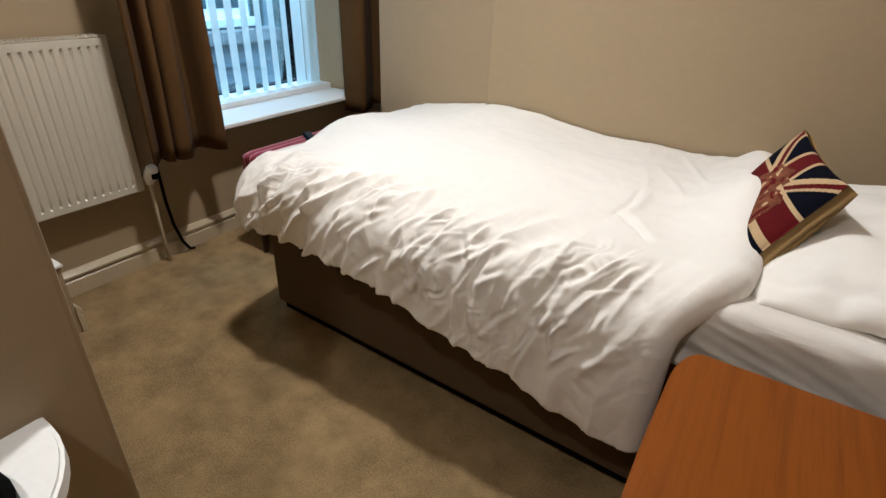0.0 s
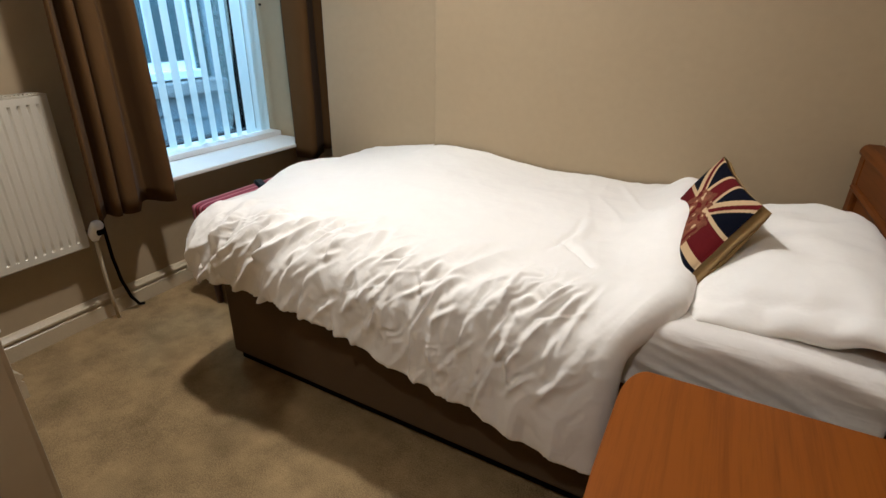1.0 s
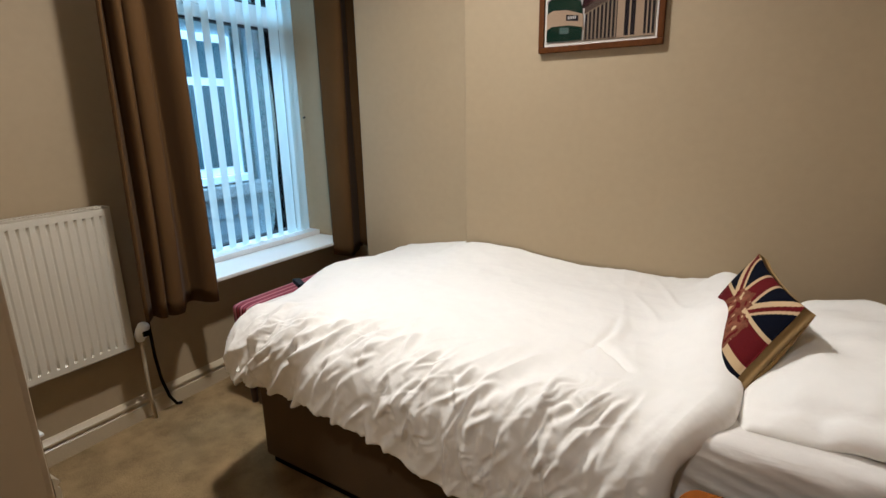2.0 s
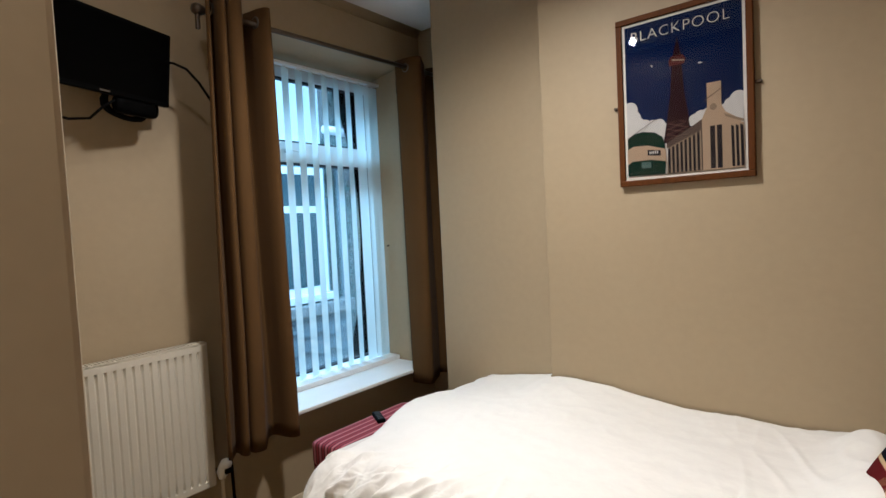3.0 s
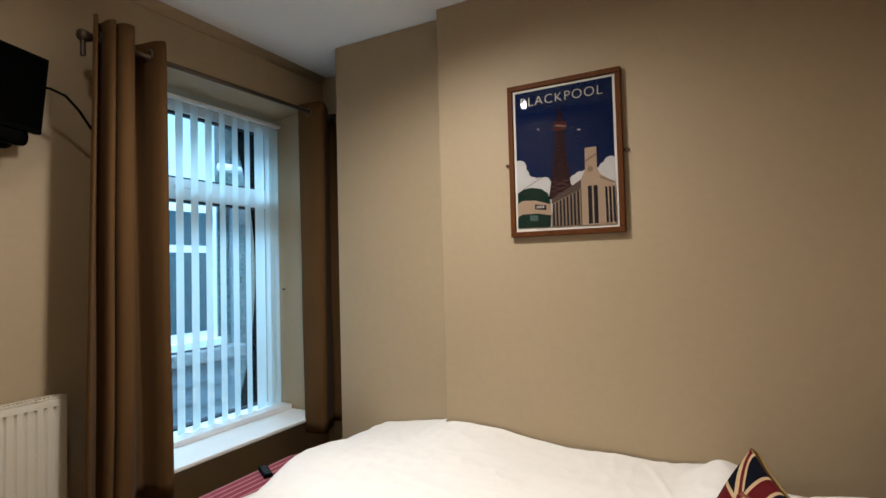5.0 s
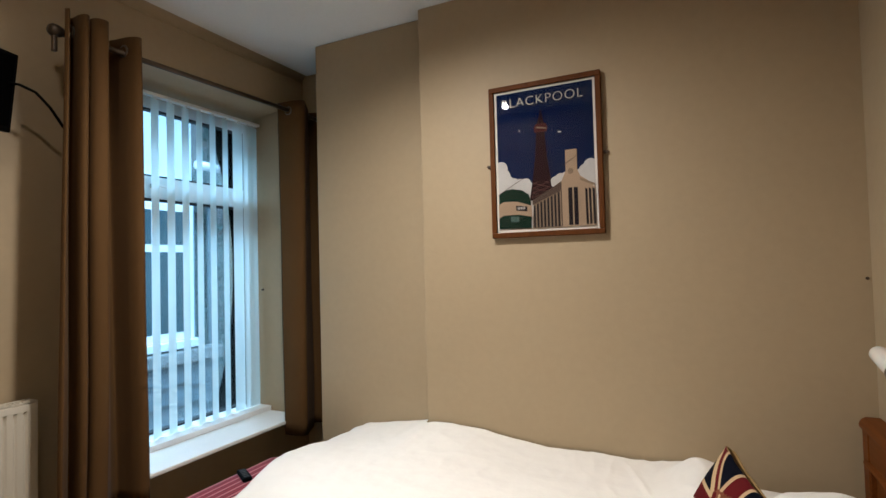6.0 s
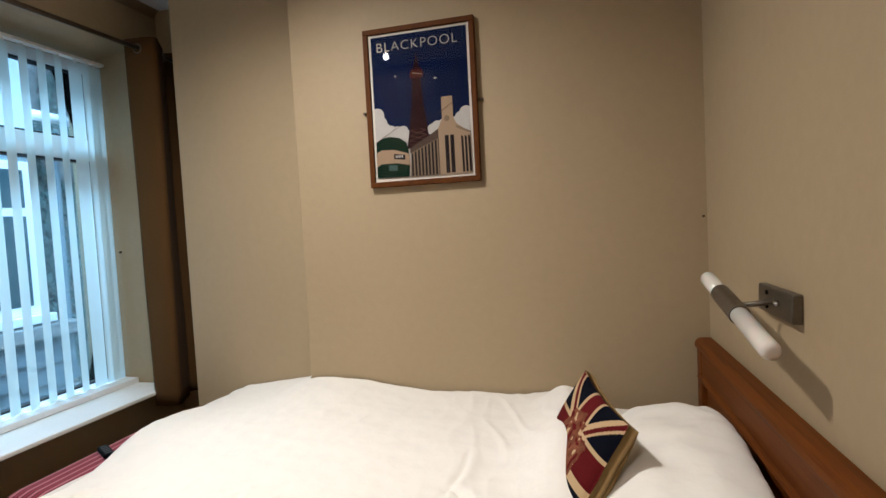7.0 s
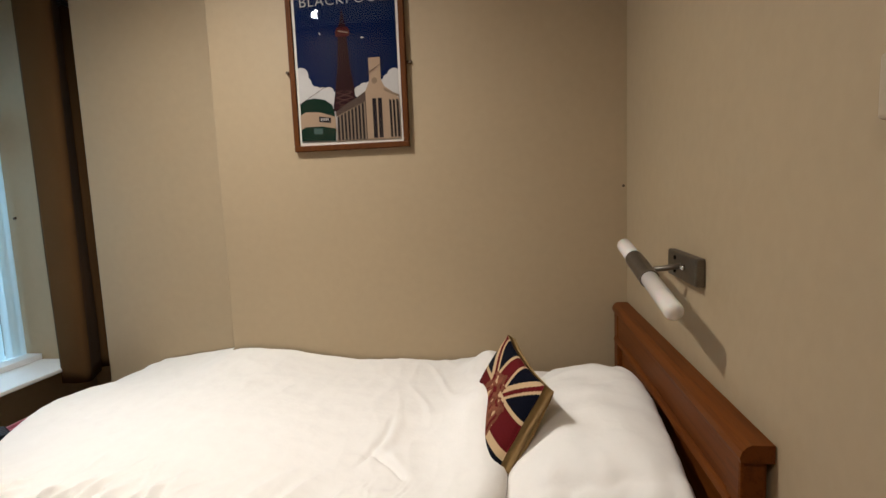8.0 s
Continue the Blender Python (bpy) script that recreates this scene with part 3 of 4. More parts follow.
def make_duvet():
    FX, NY, RX, RY = -1.735, 1.42, 0.125, 0.17
    HX, BACK = -0.05, YP - 0.012
    # the height of the cloth along the wall
    wall_x = [-2.1, -1.99, -1.83, -1.6, -1.4, -1.3, -1.2, -1.02, -0.9, -0.715, -0.5, -0.3, -0.05]
    wall_z = [0.50, 0.56, 0.625, 0.662, 0.695, 0.722, 0.726, 0.713, 0.696, 0.672, 0.672, 0.668, 0.665]
    us = np.concatenate([np.linspace(-1, 0, 46)[:-1], np.linspace(0, 1, 360)])
    vs = np.concatenate([np.linspace(0, 1, 120), 1 + np.linspace(0, 1, 130)[1:]])
    hem_x = [-1.9, -1.62, -1.3, -0.97, -0.72, -0.53, -0.40, -0.16, 0.0]
    hem_z = [0.485, 0.485, 0.47, 0.43, 0.362, 0.325, 0.275, 0.235, 0.235]
    P = np.zeros((len(us), len(vs), 3))
    for i, u in enumerate(us):
        for j, v in enumerate(vs):
            over_x, over_y = max(-u, 0.0), max(v - 1, 0.0)
            lead = BACK + (NY - BACK) * min(v, 1.0)
            foot_x = FX + 0.165 * smoothstep(2.1, 1.45, lead)
            head_x = HX - 0.13 * smoothstep(0.88, 1.40, v)
            fx = foot_x if u < 0 else foot_x + (head_x - foot_x) * u
            back = BACK + 0.10 * smoothstep(XS + 0.01, XS - 0.05, fx)
            fy = back + (NY - back) * min(v, 1.0)
            # the crown of the filling
            zt = 0.700 + 0.020 * math.sin(math.pi * min(max((fx + 1.7) / 1.6, 0), 1))
            zt += (np.interp(fx, wall_x, wall_z) - zt) * smoothstep(1.75, 2.50, fy)
            zt += 0.022 * math.exp(-((fx + 0.9) / 0.5) ** 2 - ((fy - 1.8) / 0.35) ** 2)
            zt += 0.10 * math.exp(-((fx + 0.08) / 0.11) ** 2) * smoothstep(1.50, 1.85, fy) * (1 - 0.75 * smoothstep(2.36, 2.55, fy))
            zt += 0.042 * math.exp(-((fx + 0.07) / 0.10) ** 2) * (1 - smoothstep(1.7, 2.1, fy))
            zt += 0.014 * smoothstep(-1.40, -1.66, fx) * smoothstep(1.50, 1.75, fy) * (1 - 0.85 * smoothstep(2.10, 2.35, fy))
            zt -= 0.035 * smoothstep(-1.42, -1.72, fx) * (1 - smoothstep(1.6, 2.05, fy))
            k = max(over_x, over_y)
            if k > 0:
                d = Vector((over_x, over_y))
                d.normalize()
                r = RX if over_x > over_y else RY
                hz = np.interp(fx, hem_x, hem_z)
                if over_x > 0:
                    hz = 0.465 + 0.03 * min(1.0, (fy - NY) / 0.5)
                drop = zt - hz
                total = r * math.pi / 2 + max(drop - r, 0.02)
                s = k * total
                a = min(s / r, math.pi / 2)
                out = r * math.sin(a) + 0.012 * math.sin(k * 2.6)
                z = zt - r * (1 - math.cos(a)) - max(s - r * math.pi / 2, 0)
                P[i, j] = (fx - d.x * out, fy - d.y * out, z)
            else:
                P[i, j] = (fx, fy, zt)
    # normals
    du, dv = np.gradient(P, axis=0), np.gradient(P, axis=1)
    N = np.cross(du, dv)
    N /= np.maximum(np.linalg.norm(N, axis=2, keepdims=True), 1e-9)
    if N[100, 50, 2] < 0:
        N = -N
    # folds: slanting pleats on the hanging side, softer ones on top
    D = np.zeros(P.shape[:2])
    for i in range(P.shape[0]):
        for j in range(P.shape[1]):
            x, y, z = P[i, j]
            side = smoothstep(1.56, 1.31, y)
            foot = smoothstep(-1.74, -1.84, x)
            across = 2.1 - y + (0.70 - z)
            q = x + 0.5 * across
            warp = 0.05 * noise.noise(Vector((x * 3, across * 3, 1)))
            q2 = x + 0.15 * across
            c = noise.noise(Vector((x * 16, across * 16, 5.0)))
            e = noise.noise(Vector((x * 5, y * 5, 2.0)))
            f = noise.noise(Vector((x * 30 + z * 12, z * 26, 6.0)))
            k1 = smoothstep(-0.35, 0.35, noise.noise(Vector((x * 2.6, across * 2.2, 20.0))))
            k2 = smoothstep(-0.1, 0.5, noise.noise(Vector((x * 4.2, across * 4.2, 31.0))))
            hang = smoothstep(0.62, 0.34, z)
            w1 = Vector((q * 8 + warp * 26, across * 1.7, 3.0))
            w2 = Vector((q2 * 15 + warp * 26, across * 3.4, 9.0))
            w3 = Vector((q * 36 + 2 * c, across * 9, 15.0))
            h = side * (0.048 * (0.35 + 0.65 * k1) * (0.32 - abs(noise.noise(w1))) + 0.034 * (0.3 + 0.7 * k2) * (0.3 - abs(noise.noise(w2))) + 0.016 * k2 * (0.3 - abs(noise.noise(w3))))
            h += side * (0.004 * c + 0.0025 * f)
            h += side * hang * 0.007 * noise.noise(Vector((q * 8, 0.5, 4.0)))
            tp = smoothstep(0.0, 0.5, noise.noise(Vector((x * 2.2 + 4, y * 2.2, 40.0))))
            h += (1 - side) * 0.011 * tp * (0.25 - abs(noise.noise(Vector((x * 6 + y * 2, y * 5 - x * 2, 50.0)))))
            h += foot * (1 - side) * 0.012 * noise.noise(Vector((y * 14, z * 4, 0)))
            top = 1 - 0.75 * side
            h += top * (0.006 * e + 0.0022 * c)
            # long creases near the turned-back end
            h += 0.007 * smoothstep(-0.75, -0.3, x) * top * max(0.0, ridged(noise.noise(Vector((x * 10 + y * 3, y * 2.2 - x * 2, 11)))) - 0.35)
            l = (x + 0.277) * 0.55 + (y - 1.523) * 0.83 + 0.02 * math.sin(22 * x)
            t = (x + 0.277) * 0.83 - (y - 1.523) * 0.55
            win = smoothstep(-0.20, -0.10, t) * (1 - smoothstep(-0.01, 0.04, t))
            h += win * (0.002 * math.exp(-((l - 0.020) / 0.022) ** 2) - 0.019 * math.exp(-((l + 0.008) / 0.010) ** 2))
            l = x + 0.385 - 0.12 * (y - 1.6) + 0.012 * math.sin(14 * y)
            win = smoothstep(1.52, 1.60, y) * (1 - smoothstep(1.74, 1.90, y))
            h += win * (0.008 * math.exp(-((l - 0.012) / 0.016) ** 2) - 0.010 * math.exp(-((l + 0.014) / 0.010) ** 2))
            D[i, j] = h * (1 - 0.8 * smoothstep(0.90, 1.0, us[i]) * side)
    # sharp pulled creases running slantwise to the hem
    rng = random.Random(12)
    X, A = P[..., 0], 2.1 - P[..., 1] + (0.70 - P[..., 2])
    for k in range(170):
        cx, ca = rng.uniform(-1.62, -0.12), rng.uniform(0.62, 1.15)
        if cx > -0.75:
            cx, ca = rng.uniform(-0.75, -0.12), rng.uniform(0.78, 1.15)
        ang = rng.gauss(0.45, 0.30)
        half, wide = rng.uniform(0.04, 0.14), rng.uniform(0.0055, 0.0145)
        amp = wide * (0.25 + 1.05 * rng.random() ** 1.2)
        dx, da = -math.sin(ang), math.cos(ang)
        along = (X - cx) * dx + (A - ca) * da
        bow = rng.uniform(-1.2, 1.2)
        off = (X - cx) * da - (A - ca) * dx + bow * along ** 2
        fade = np.clip(1 - (along / half) ** 2, 0, 1) ** 1.3
        D += (1 - 0.9 * smoothstep(0.88, 0.98, us))[:, None] * fade * amp * (np.exp(-np.abs(off / wide) ** 1.4) - 0.7 * np.exp(-((off + 1.5 * wide) / (0.9 * wide)) ** 2))
    P = P + N * D[..., None]
    # a rounded rim on the free edges

    def rim(E, Nn, T, r, turn, tail):
        rows = []
        for a in np.linspace(0, turn, 9)[1:]:
            rows.append(E - Nn * r + r * (Nn * math.cos(a) + T * math.sin(a)))
        rows.append(rows[-1] - T * tail)
        return rows

    T = P[:, -1] - P[:, -3]
    T /= np.linalg.norm(T, axis=1, keepdims=True)
    rows = rim(P[:, -1], N[:, -1], T, 0.016, math.pi, 0.05)
    P2 = np.concatenate([P, np.stack(rows, 1)], 1)
    N2 = np.concatenate([N] + [N[:, -1:]] * len(rows), 1)
    T = np.tile(np.array([[1.0, 0.03, -0.05]]), (P2.shape[1], 1))
    rows = rim(P2[-1], N2[-1], T, 0.052, math.pi, 0.06)
    P3 = np.concatenate([P2, np.stack(rows, 0)], 0)
    return grid(P3.tolist())


duvet = part("duvet", make_duvet(), LINEN, None, smooth=True)
tagged(duvet, "puffy white cotton duvet, rumpled and hanging over the bed side", "duvet")


# ---- pillow and cushion ----
def puff(nu, nv, w, h, t, power, seam=0.0, wrinkle=0.0, seed=0):
    """A stuffed cushion lying in its own plane; returns a bmesh with both faces."""
    bm = bmesh.new()
    sides = []
    for sgn in (1, -1):
        rows = []
        for i in range(nu + 1):
            row = []
            for j in range(nv + 1):
                a, b = i / nu * 2 - 1, j / nv * 2 - 1
                e = (max(0, 1 - abs(a) ** power) * max(0, 1 - abs(b) ** power)) ** 0.55
                pull = 1 - 0.06 * (1 - min(1, abs(abs(a) - 0) ** 2)) * abs(b) ** 6
                pull2 = 1 - 0.06 * (1 - min(1, abs(b) ** 2)) * abs(a) ** 6
                x, y = a * w / 2 * pull2, b * h / 2 * pull
                z = sgn * (seam + (t / 2 - seam) * e)
                if wrinkle:
                    z += sgn * wrinkle * noise.noise(Vector((x * 9 + seed, y * 9, sgn * 2.0))) * e ** 0.3
                    rim = max(abs(a), abs(b)) ** 8
                    z += wrinkle * 1.2 * rim * noise.noise(Vector((x * 14, y * 14, 7.0 + seed)))
                row.append(bm.verts.new((x, y, z)))
            rows.append(row)
        sides.append(rows)
        for A, B in zip(rows, rows[1:]):
            for k in range(nv):
                f = bm.faces.new((A[k], B[k], B[k + 1], A[k + 1]) if sgn > 0 else (A[k], A[k + 1], B[k + 1], B[k]))
    U, L = sides
    loop = lambda R: [R[i][0] for i in range(nu)] + [R[nu][j] for j in range(nv)] + [R[i][nv] for i in range(nu, 0, -1)] + [R[0][j] for j in range(nv, 0, -1)]
    a, b = loop(U), loop(L)
    edge_faces = []
    for k in range(len(a)):
        edge_faces.append(bm.faces.new((a[k], a[(k + 1) % len(a)], b[(k + 1) % len(a)], b[k])))
    if seam == 0:
        bmesh.ops.remove_doubles(bm, verts=bm.verts[:], dist=1e-5)
    return bm, edge_faces


bm, _ = puff(64, 100, 0.45, 0.88, 0.175, 2.4, 0.0, 0.016, 3)
# slack corners at the far end, the near edge sunk on to the mattress
for v in bm.verts:
    a, b = v.co.x / 0.225, v.co.y / 0.44
    slack = 0.75 if b > 0 else 0.12
    v.co.x *= math.sqrt(max(0.0, 1 - slack * b * b / 2))
    v.co.y *= math.sqrt(max(0.0, 1 - slack * a * a / 2))
    v.co.z -= 0.030 * float(smoothstep(0.45, 1.0, -b))
    # short gathers along the near seam
    near = float(smoothstep(0.55, 0.95, -b))
    v.co.z += near * 0.010 * noise.noise(Vector((v.co.x * 26 + 3, v.co.y * 7, 2.0)))
    v.co.z -= 0.008 * math.exp(-((b + 0.83 + 0.04 * noise.noise(Vector((a * 4, 1, 0)))) / 0.03) ** 2) * (1 - a * a) * (1 if v.co.z > 0 else 0)
pillow = new("pillow", mesh_of(bm, "pillow", LINEN, True))
pillow.matrix_world = Matrix.Translation((0.225, 1.80, 0.735)) @ Matrix.Rotation(radians(-5), 4, "Z") @ Matrix.Rotation(radians(-10), 4, "Y")
tagged(pillow, "plump white cotton pillow leaning against the headboard", "pillow")

NAVY = mat("navy_cloth", (0.004, 0.0045, 0.009), 0.95, vary=0.3, fine=600, bump=0.3, Specular_IOR_Level=0.05)
RED = mat("deep_red_cloth", (0.085, 0.008, 0.009), 0.95, vary=0.25, fine=600, bump=0.3, Specular_IOR_Level=0.05)
CREAM = mat("cream_cloth", (0.46, 0.33, 0.18), 0.95, vary=0.12, fine=600, bump=0.3, Specular_IOR_Level=0.05)
CREST = mat("brown_embroidery", (0.15, 0.055, 0.028), 0.95, vary=0.7, scale=40, fine=500, bump=0.4, Specular_IOR_Level=0.05)
KHAKI = mat("khaki_cloth", (0.24, 0.155, 0.06), 0.95, vary=0.12, fine=600, bump=0.3, Specular_IOR_Level=0.05)


def flag_slot(a, b):
    """Which cloth lies at (a, b) of the square, each from -1 to 1."""
    # the print is shifted off the middle to fit the camera's view
    a = (a + 0.10) / (0.90 if a < -0.10 else 1.10)
    b = (b + 0.33) / (0.67 if b < -0.33 else 1.33)
    n = 0.12 * noise.noise(Vector((a * 5, b * 5, 4))) + 0.07 * noise.noise(Vector((a * 12, b * 12, 4)))
    lobes = min(math.hypot(a - 0.06, b + 0.24) - 0.27, math.hypot(a - 0.06, b - 0.04) - 0.36, math.hypot(a + 0.24, b - 0.04) - 0.27)
    if lobes < n:
        k = noise.noise(Vector((a * 9, b * 9, 9)))
        return 2 if k > 0.40 else (1 if k < -0.30 else 3)
    if abs(a) < 0.17 or abs(b) < 0.17:
        return 1
    if abs(a) < 0.25 or abs(b) < 0.25:
        return 2
    d = abs(abs(a) - abs(b))
    s = (abs(a) - abs(b)) * (1 if a * b > 0 else -1)
    if -0.02 < s < 0.10:
        return 1
    if d < 0.17:
        return 2
    return 0


bm, rims = puff(150, 156, 0.42, 0.45, 0.11, 3.0, 0.016, 0.003, 1)
bm.faces.ensure_lookup_table()
for f in bm.faces:
    c = f.calc_center_median()
    f.material_index = 4
    if f.normal.z > 0 or c.z > 0.0161:
        f.material_index = flag_slot(c.x / 0.21, c.y / 0.225)
for f in rims:
    f.material_index = 4
bm.normal_update()
e1 = Vector((-0.105, 0.432, 0.025)).normalized()
e2 = Vector((-0.118, -0.088, -0.186)).normalized()
e3 = e1.cross(e2).normalized()
corner = Vector((0.097, 1.612, 0.920))
mid = corner + e1 * 0.21 + e2 * 0.225 - e3 * 0.016
bm.transform(Matrix(((e1.x, e2.x, e3.x, mid.x), (e1.y, e2.y, e3.y, mid.y), (e1.z, e2.z, e3.z, mid.z), (0, 0, 0, 1))))
cushion = new("flag_cushion", mesh_of(bm, "flag_cushion", [NAVY, RED, CREAM, CREST, KHAKI], True))
tagged(cushion, "union flag cushion with brown crest and khaki edge beside the pillow", "cushion")


# ---- bedside desk ----
desk = thing("bedside_desk", (0.1, 0.85, 0), "orange oak veneered table with a rounded corner beside the bed", "table")
desk.matrix_world = Matrix.Identity(4)
DZ = 0.612
outline = []
x0, x1, y0, y1 = -0.117, 0.385, 0.42, 1.235
for k in range(9):
    a = math.pi / 2 + k / 8 * math.pi / 2
    outline.append((x0 + 0.05 + 0.05 * math.cos(a), y1 - 0.13 + 0.13 * math.sin(a)))
outline += [(x0 - 0.004, 0.9), (x0, 0.6)]
for k in range(9):
    a = math.pi + k / 8 * math.pi / 2
    outline.append((x0 + 0.05 + 0.05 * math.cos(a), y0 + 0.05 + 0.05 * math.sin(a)))
outline += [(x1, y0), (x1, y1)]
bm = bmesh.new()
f = bm.faces.new([bm.verts.new((x, y, DZ - 0.024)) for x, y in outline])
ex = bmesh.ops.extrude_face_region(bm, geom=[f])
for v in ex["geom"]:
    if isinstance(v, bmesh.types.BMVert):
        v.co.z += 0.024
bmesh.ops.recalc_face_normals(bm, faces=bm.faces[:])
bmesh.ops.bevel(bm, geom=[e for e in bm.edges if all(v.co.z > DZ - 0.001 for v in e.verts)], offset=0.004, segments=2, affect="EDGES")
part("tabletop", bm, DESKW, desk)
part("side_panel", box(-0.085, 0.375, 1.165, 1.185, ZF, DZ - 0.024, 0.002), DESKW, desk)
part("side_panel", box(-0.085, 0.375, 0.46, 0.48, ZF, DZ - 0.024, 0.002), DESKW, desk)
part("back_panel", box(0.36, 0.372, 0.48, 1.165, 0.05, DZ - 0.024), DESKW, desk)
for k in range(3):
    z0 = 0.05 + k * 0.176
    d = part("drawer_front", box(-0.085, -0.067, 0.484, 1.161, z0, z0 + 0.166, 0.003), DESKW, desk)
    part("drawer_knob", tube([(-0.086, 0.82, z0 + 0.085), (-0.098, 0.82, z0 + 0.085), (-0.108, 0.82, z0 + 0.085)], [0.008, 0.012, 0.010], 12), STEEL, d, "small metal knob", True)

pen = thing("pen", (0.0, 0.72, DZ), "red and white pen lying on the table", "pen")
pen.matrix_world = Matrix.Identity(4)
part("barrel", tube([(-0.012, 0.60, DZ + 0.006), (-0.005, 0.705, DZ + 0.006)], 0.005, 10), mat("red_plastic", (0.45, 0.02, 0.02), 0.3, vary=0, bump=0), pen, smooth=True)
part("tip", tube([(-0.005, 0.705, DZ + 0.006), (-0.0035, 0.728, DZ + 0.006)], [0.0048, 0.002], 10), WHITEP, pen, "white cap", True)


# ---- red stool ----
stool = thing("footstool", (-2.0, 2.0, 0), "footstool upholstered in red striped cloth at the foot of the bed", "stool")
stool.matrix_world = Matrix.Identity(4)
SX0, SX1, SY0, SY1, SZ = -2.205, -1.80, 1.695, 2.36, 0.50
part("seat_pad", round_box(14, (SX0, SY0, SZ - 0.13), (SX1, SY1, SZ), 0.028, lambda p: (0, 0, 0.006 * math.sin(math.pi * (p.x - SX0) / (SX1 - SX0)))), STRIPE, stool, "red striped padded seat", True)
part("skirt_band", box(SX0 + 0.008, SX1 - 0.008, SY0 + 0.008, SY1 - 0.008, SZ - 0.20, SZ - 0.115, 0.006), REDSIDE, stool, "dark red cloth band")
for lx in (SX0 + 0.045, SX1 - 0.045):
    for ly in (SY0 + 0.045, SY1 - 0.045):
        part("leg", tube([(lx, ly, SZ - 0.19), (lx, ly, 0.12), (lx, ly, ZF)], [0.028, 0.022, 0.016], 12), LEGW, stool, smooth=True)
remote = thing("remote_control", (-2.19, 2.07, SZ), "black remote control lying on the striped stool", "remote control")
remote.matrix_world = Matrix.Translation((-2.10, 2.06, SZ + 0.006)) @ Matrix.Rotation(radians(60), 4, "Z")
part("body", box(-0.022, 0.022, -0.07, 0.07, 0, 0.02, 0.006), DARK, remote)
for k in range(5):
    part("button", box(-0.014, 0.014, -0.055 + k * 0.022, -0.042 + k * 0.022, 0.019, 0.022, 0.001), GASKET, remote)


# ---- wall lamp over the headboard ----
lampw = thing("wall_lamp", (0.45, 1.62, 1.23), "unlit wall lamp with opal glass tubes on a brushed nickel plate", "wall lamp")
lampw.matrix_world = Matrix.Identity(4)
part("back_plate", box(0.486, 0.510, 1.655, 1.895, 1.170, 1.245, 0.004), STEEL, lampw)
for zz in (1.190, 1.228):
    part("screw", tube([(0.485, 1.82, zz), (0.481, 1.82, zz)], 0.006, 10), DARK, lampw, "dark screw head")
part("pull_switch", tube([(0.485, 1.745, 1.212), (0.475, 1.741, 1.212), (0.473, 1.712, 1.212)], 0.005, 10), mat("polished_chrome", (0.85, 0.85, 0.83), 0.12, 1.0, vary=0, bump=0), lampw, "bright chrome switch lever", True)
part("arm", tube([(0.488, 1.776, 1.210), (0.444, 1.795, 1.200), (0.401, 1.83, 1.190)], 0.008, 10), STEEL, lampw, smooth=True)
ta, tb = Vector((0.396, 1.516, 1.136)), Vector((0.396, 2.089, 1.240))
dirn = (tb - ta).normalized()
tm = Vector((0.396, 1.838, 1.1945))
part("holder", tube([tm - dirn * 0.092, tm + dirn * 0.092], 0.027, 24), STEEL, lampw, smooth=False)


def opal(a, b):
    d = (b - a).normalized()
    return tube([a, b - d * 0.016, b - d * 0.006, b - d * 0.001, b], [0.0235, 0.0235, 0.020, 0.012, 0.004], 24)


part("glass_tube", opal(tm - dirn * 0.088, ta), OPAL, lampw, "white opal glass tube", True)
part("glass_tube", opal(tm + dirn * 0.088, tb), OPAL, lampw, "white opal glass tube", True)

sw = thing("wall_switch", (0.459, 0.93, 1.55), "white plastic control box on the wall above the table", "switch")
sw.matrix_world = Matrix.Identity(4)
IVORY = mat("ivory_plastic", (0.38, 0.31, 0.215), 0.5, vary=0.04, bump=0.0)
part("box_body", box(0.484, 0.5105, 0.88, 1.012, 1.511, 1.594, 0.006), IVORY, sw)
part("rocker", box(0.480, 0.4845, 0.935, 0.980, 1.535, 1.570, 0.002), IVORY, sw)
tagged(part("wall_plug", tube([(0.497, YP + 0.002, 1.436), (0.497, YP - 0.004, 1.436)], 0.006, 8), BRONZE), "small dark wall plug near the corner", "wall plug")


# ---- ceiling lamps ----
LENS = glow("lamp_glow", (1.0, 0.85, 0.65), 14)
# The third fitting only houses the added fill lamp over the entry.
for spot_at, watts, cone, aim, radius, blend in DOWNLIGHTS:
    cl = thing("downlight", (spot_at[0], spot_at[1], ZC), "small recessed ceiling downlight out of view, with a lit lens", "ceiling lamp", "ceiling downlights")
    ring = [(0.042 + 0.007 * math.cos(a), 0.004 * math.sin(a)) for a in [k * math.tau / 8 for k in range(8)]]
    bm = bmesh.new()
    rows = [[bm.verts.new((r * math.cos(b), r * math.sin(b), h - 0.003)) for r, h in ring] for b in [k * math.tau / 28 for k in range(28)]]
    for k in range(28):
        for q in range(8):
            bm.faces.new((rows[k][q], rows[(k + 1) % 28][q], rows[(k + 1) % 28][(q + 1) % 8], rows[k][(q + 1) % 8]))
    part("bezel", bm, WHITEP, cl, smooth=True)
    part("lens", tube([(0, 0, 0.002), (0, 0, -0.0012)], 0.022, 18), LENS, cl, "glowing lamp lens")


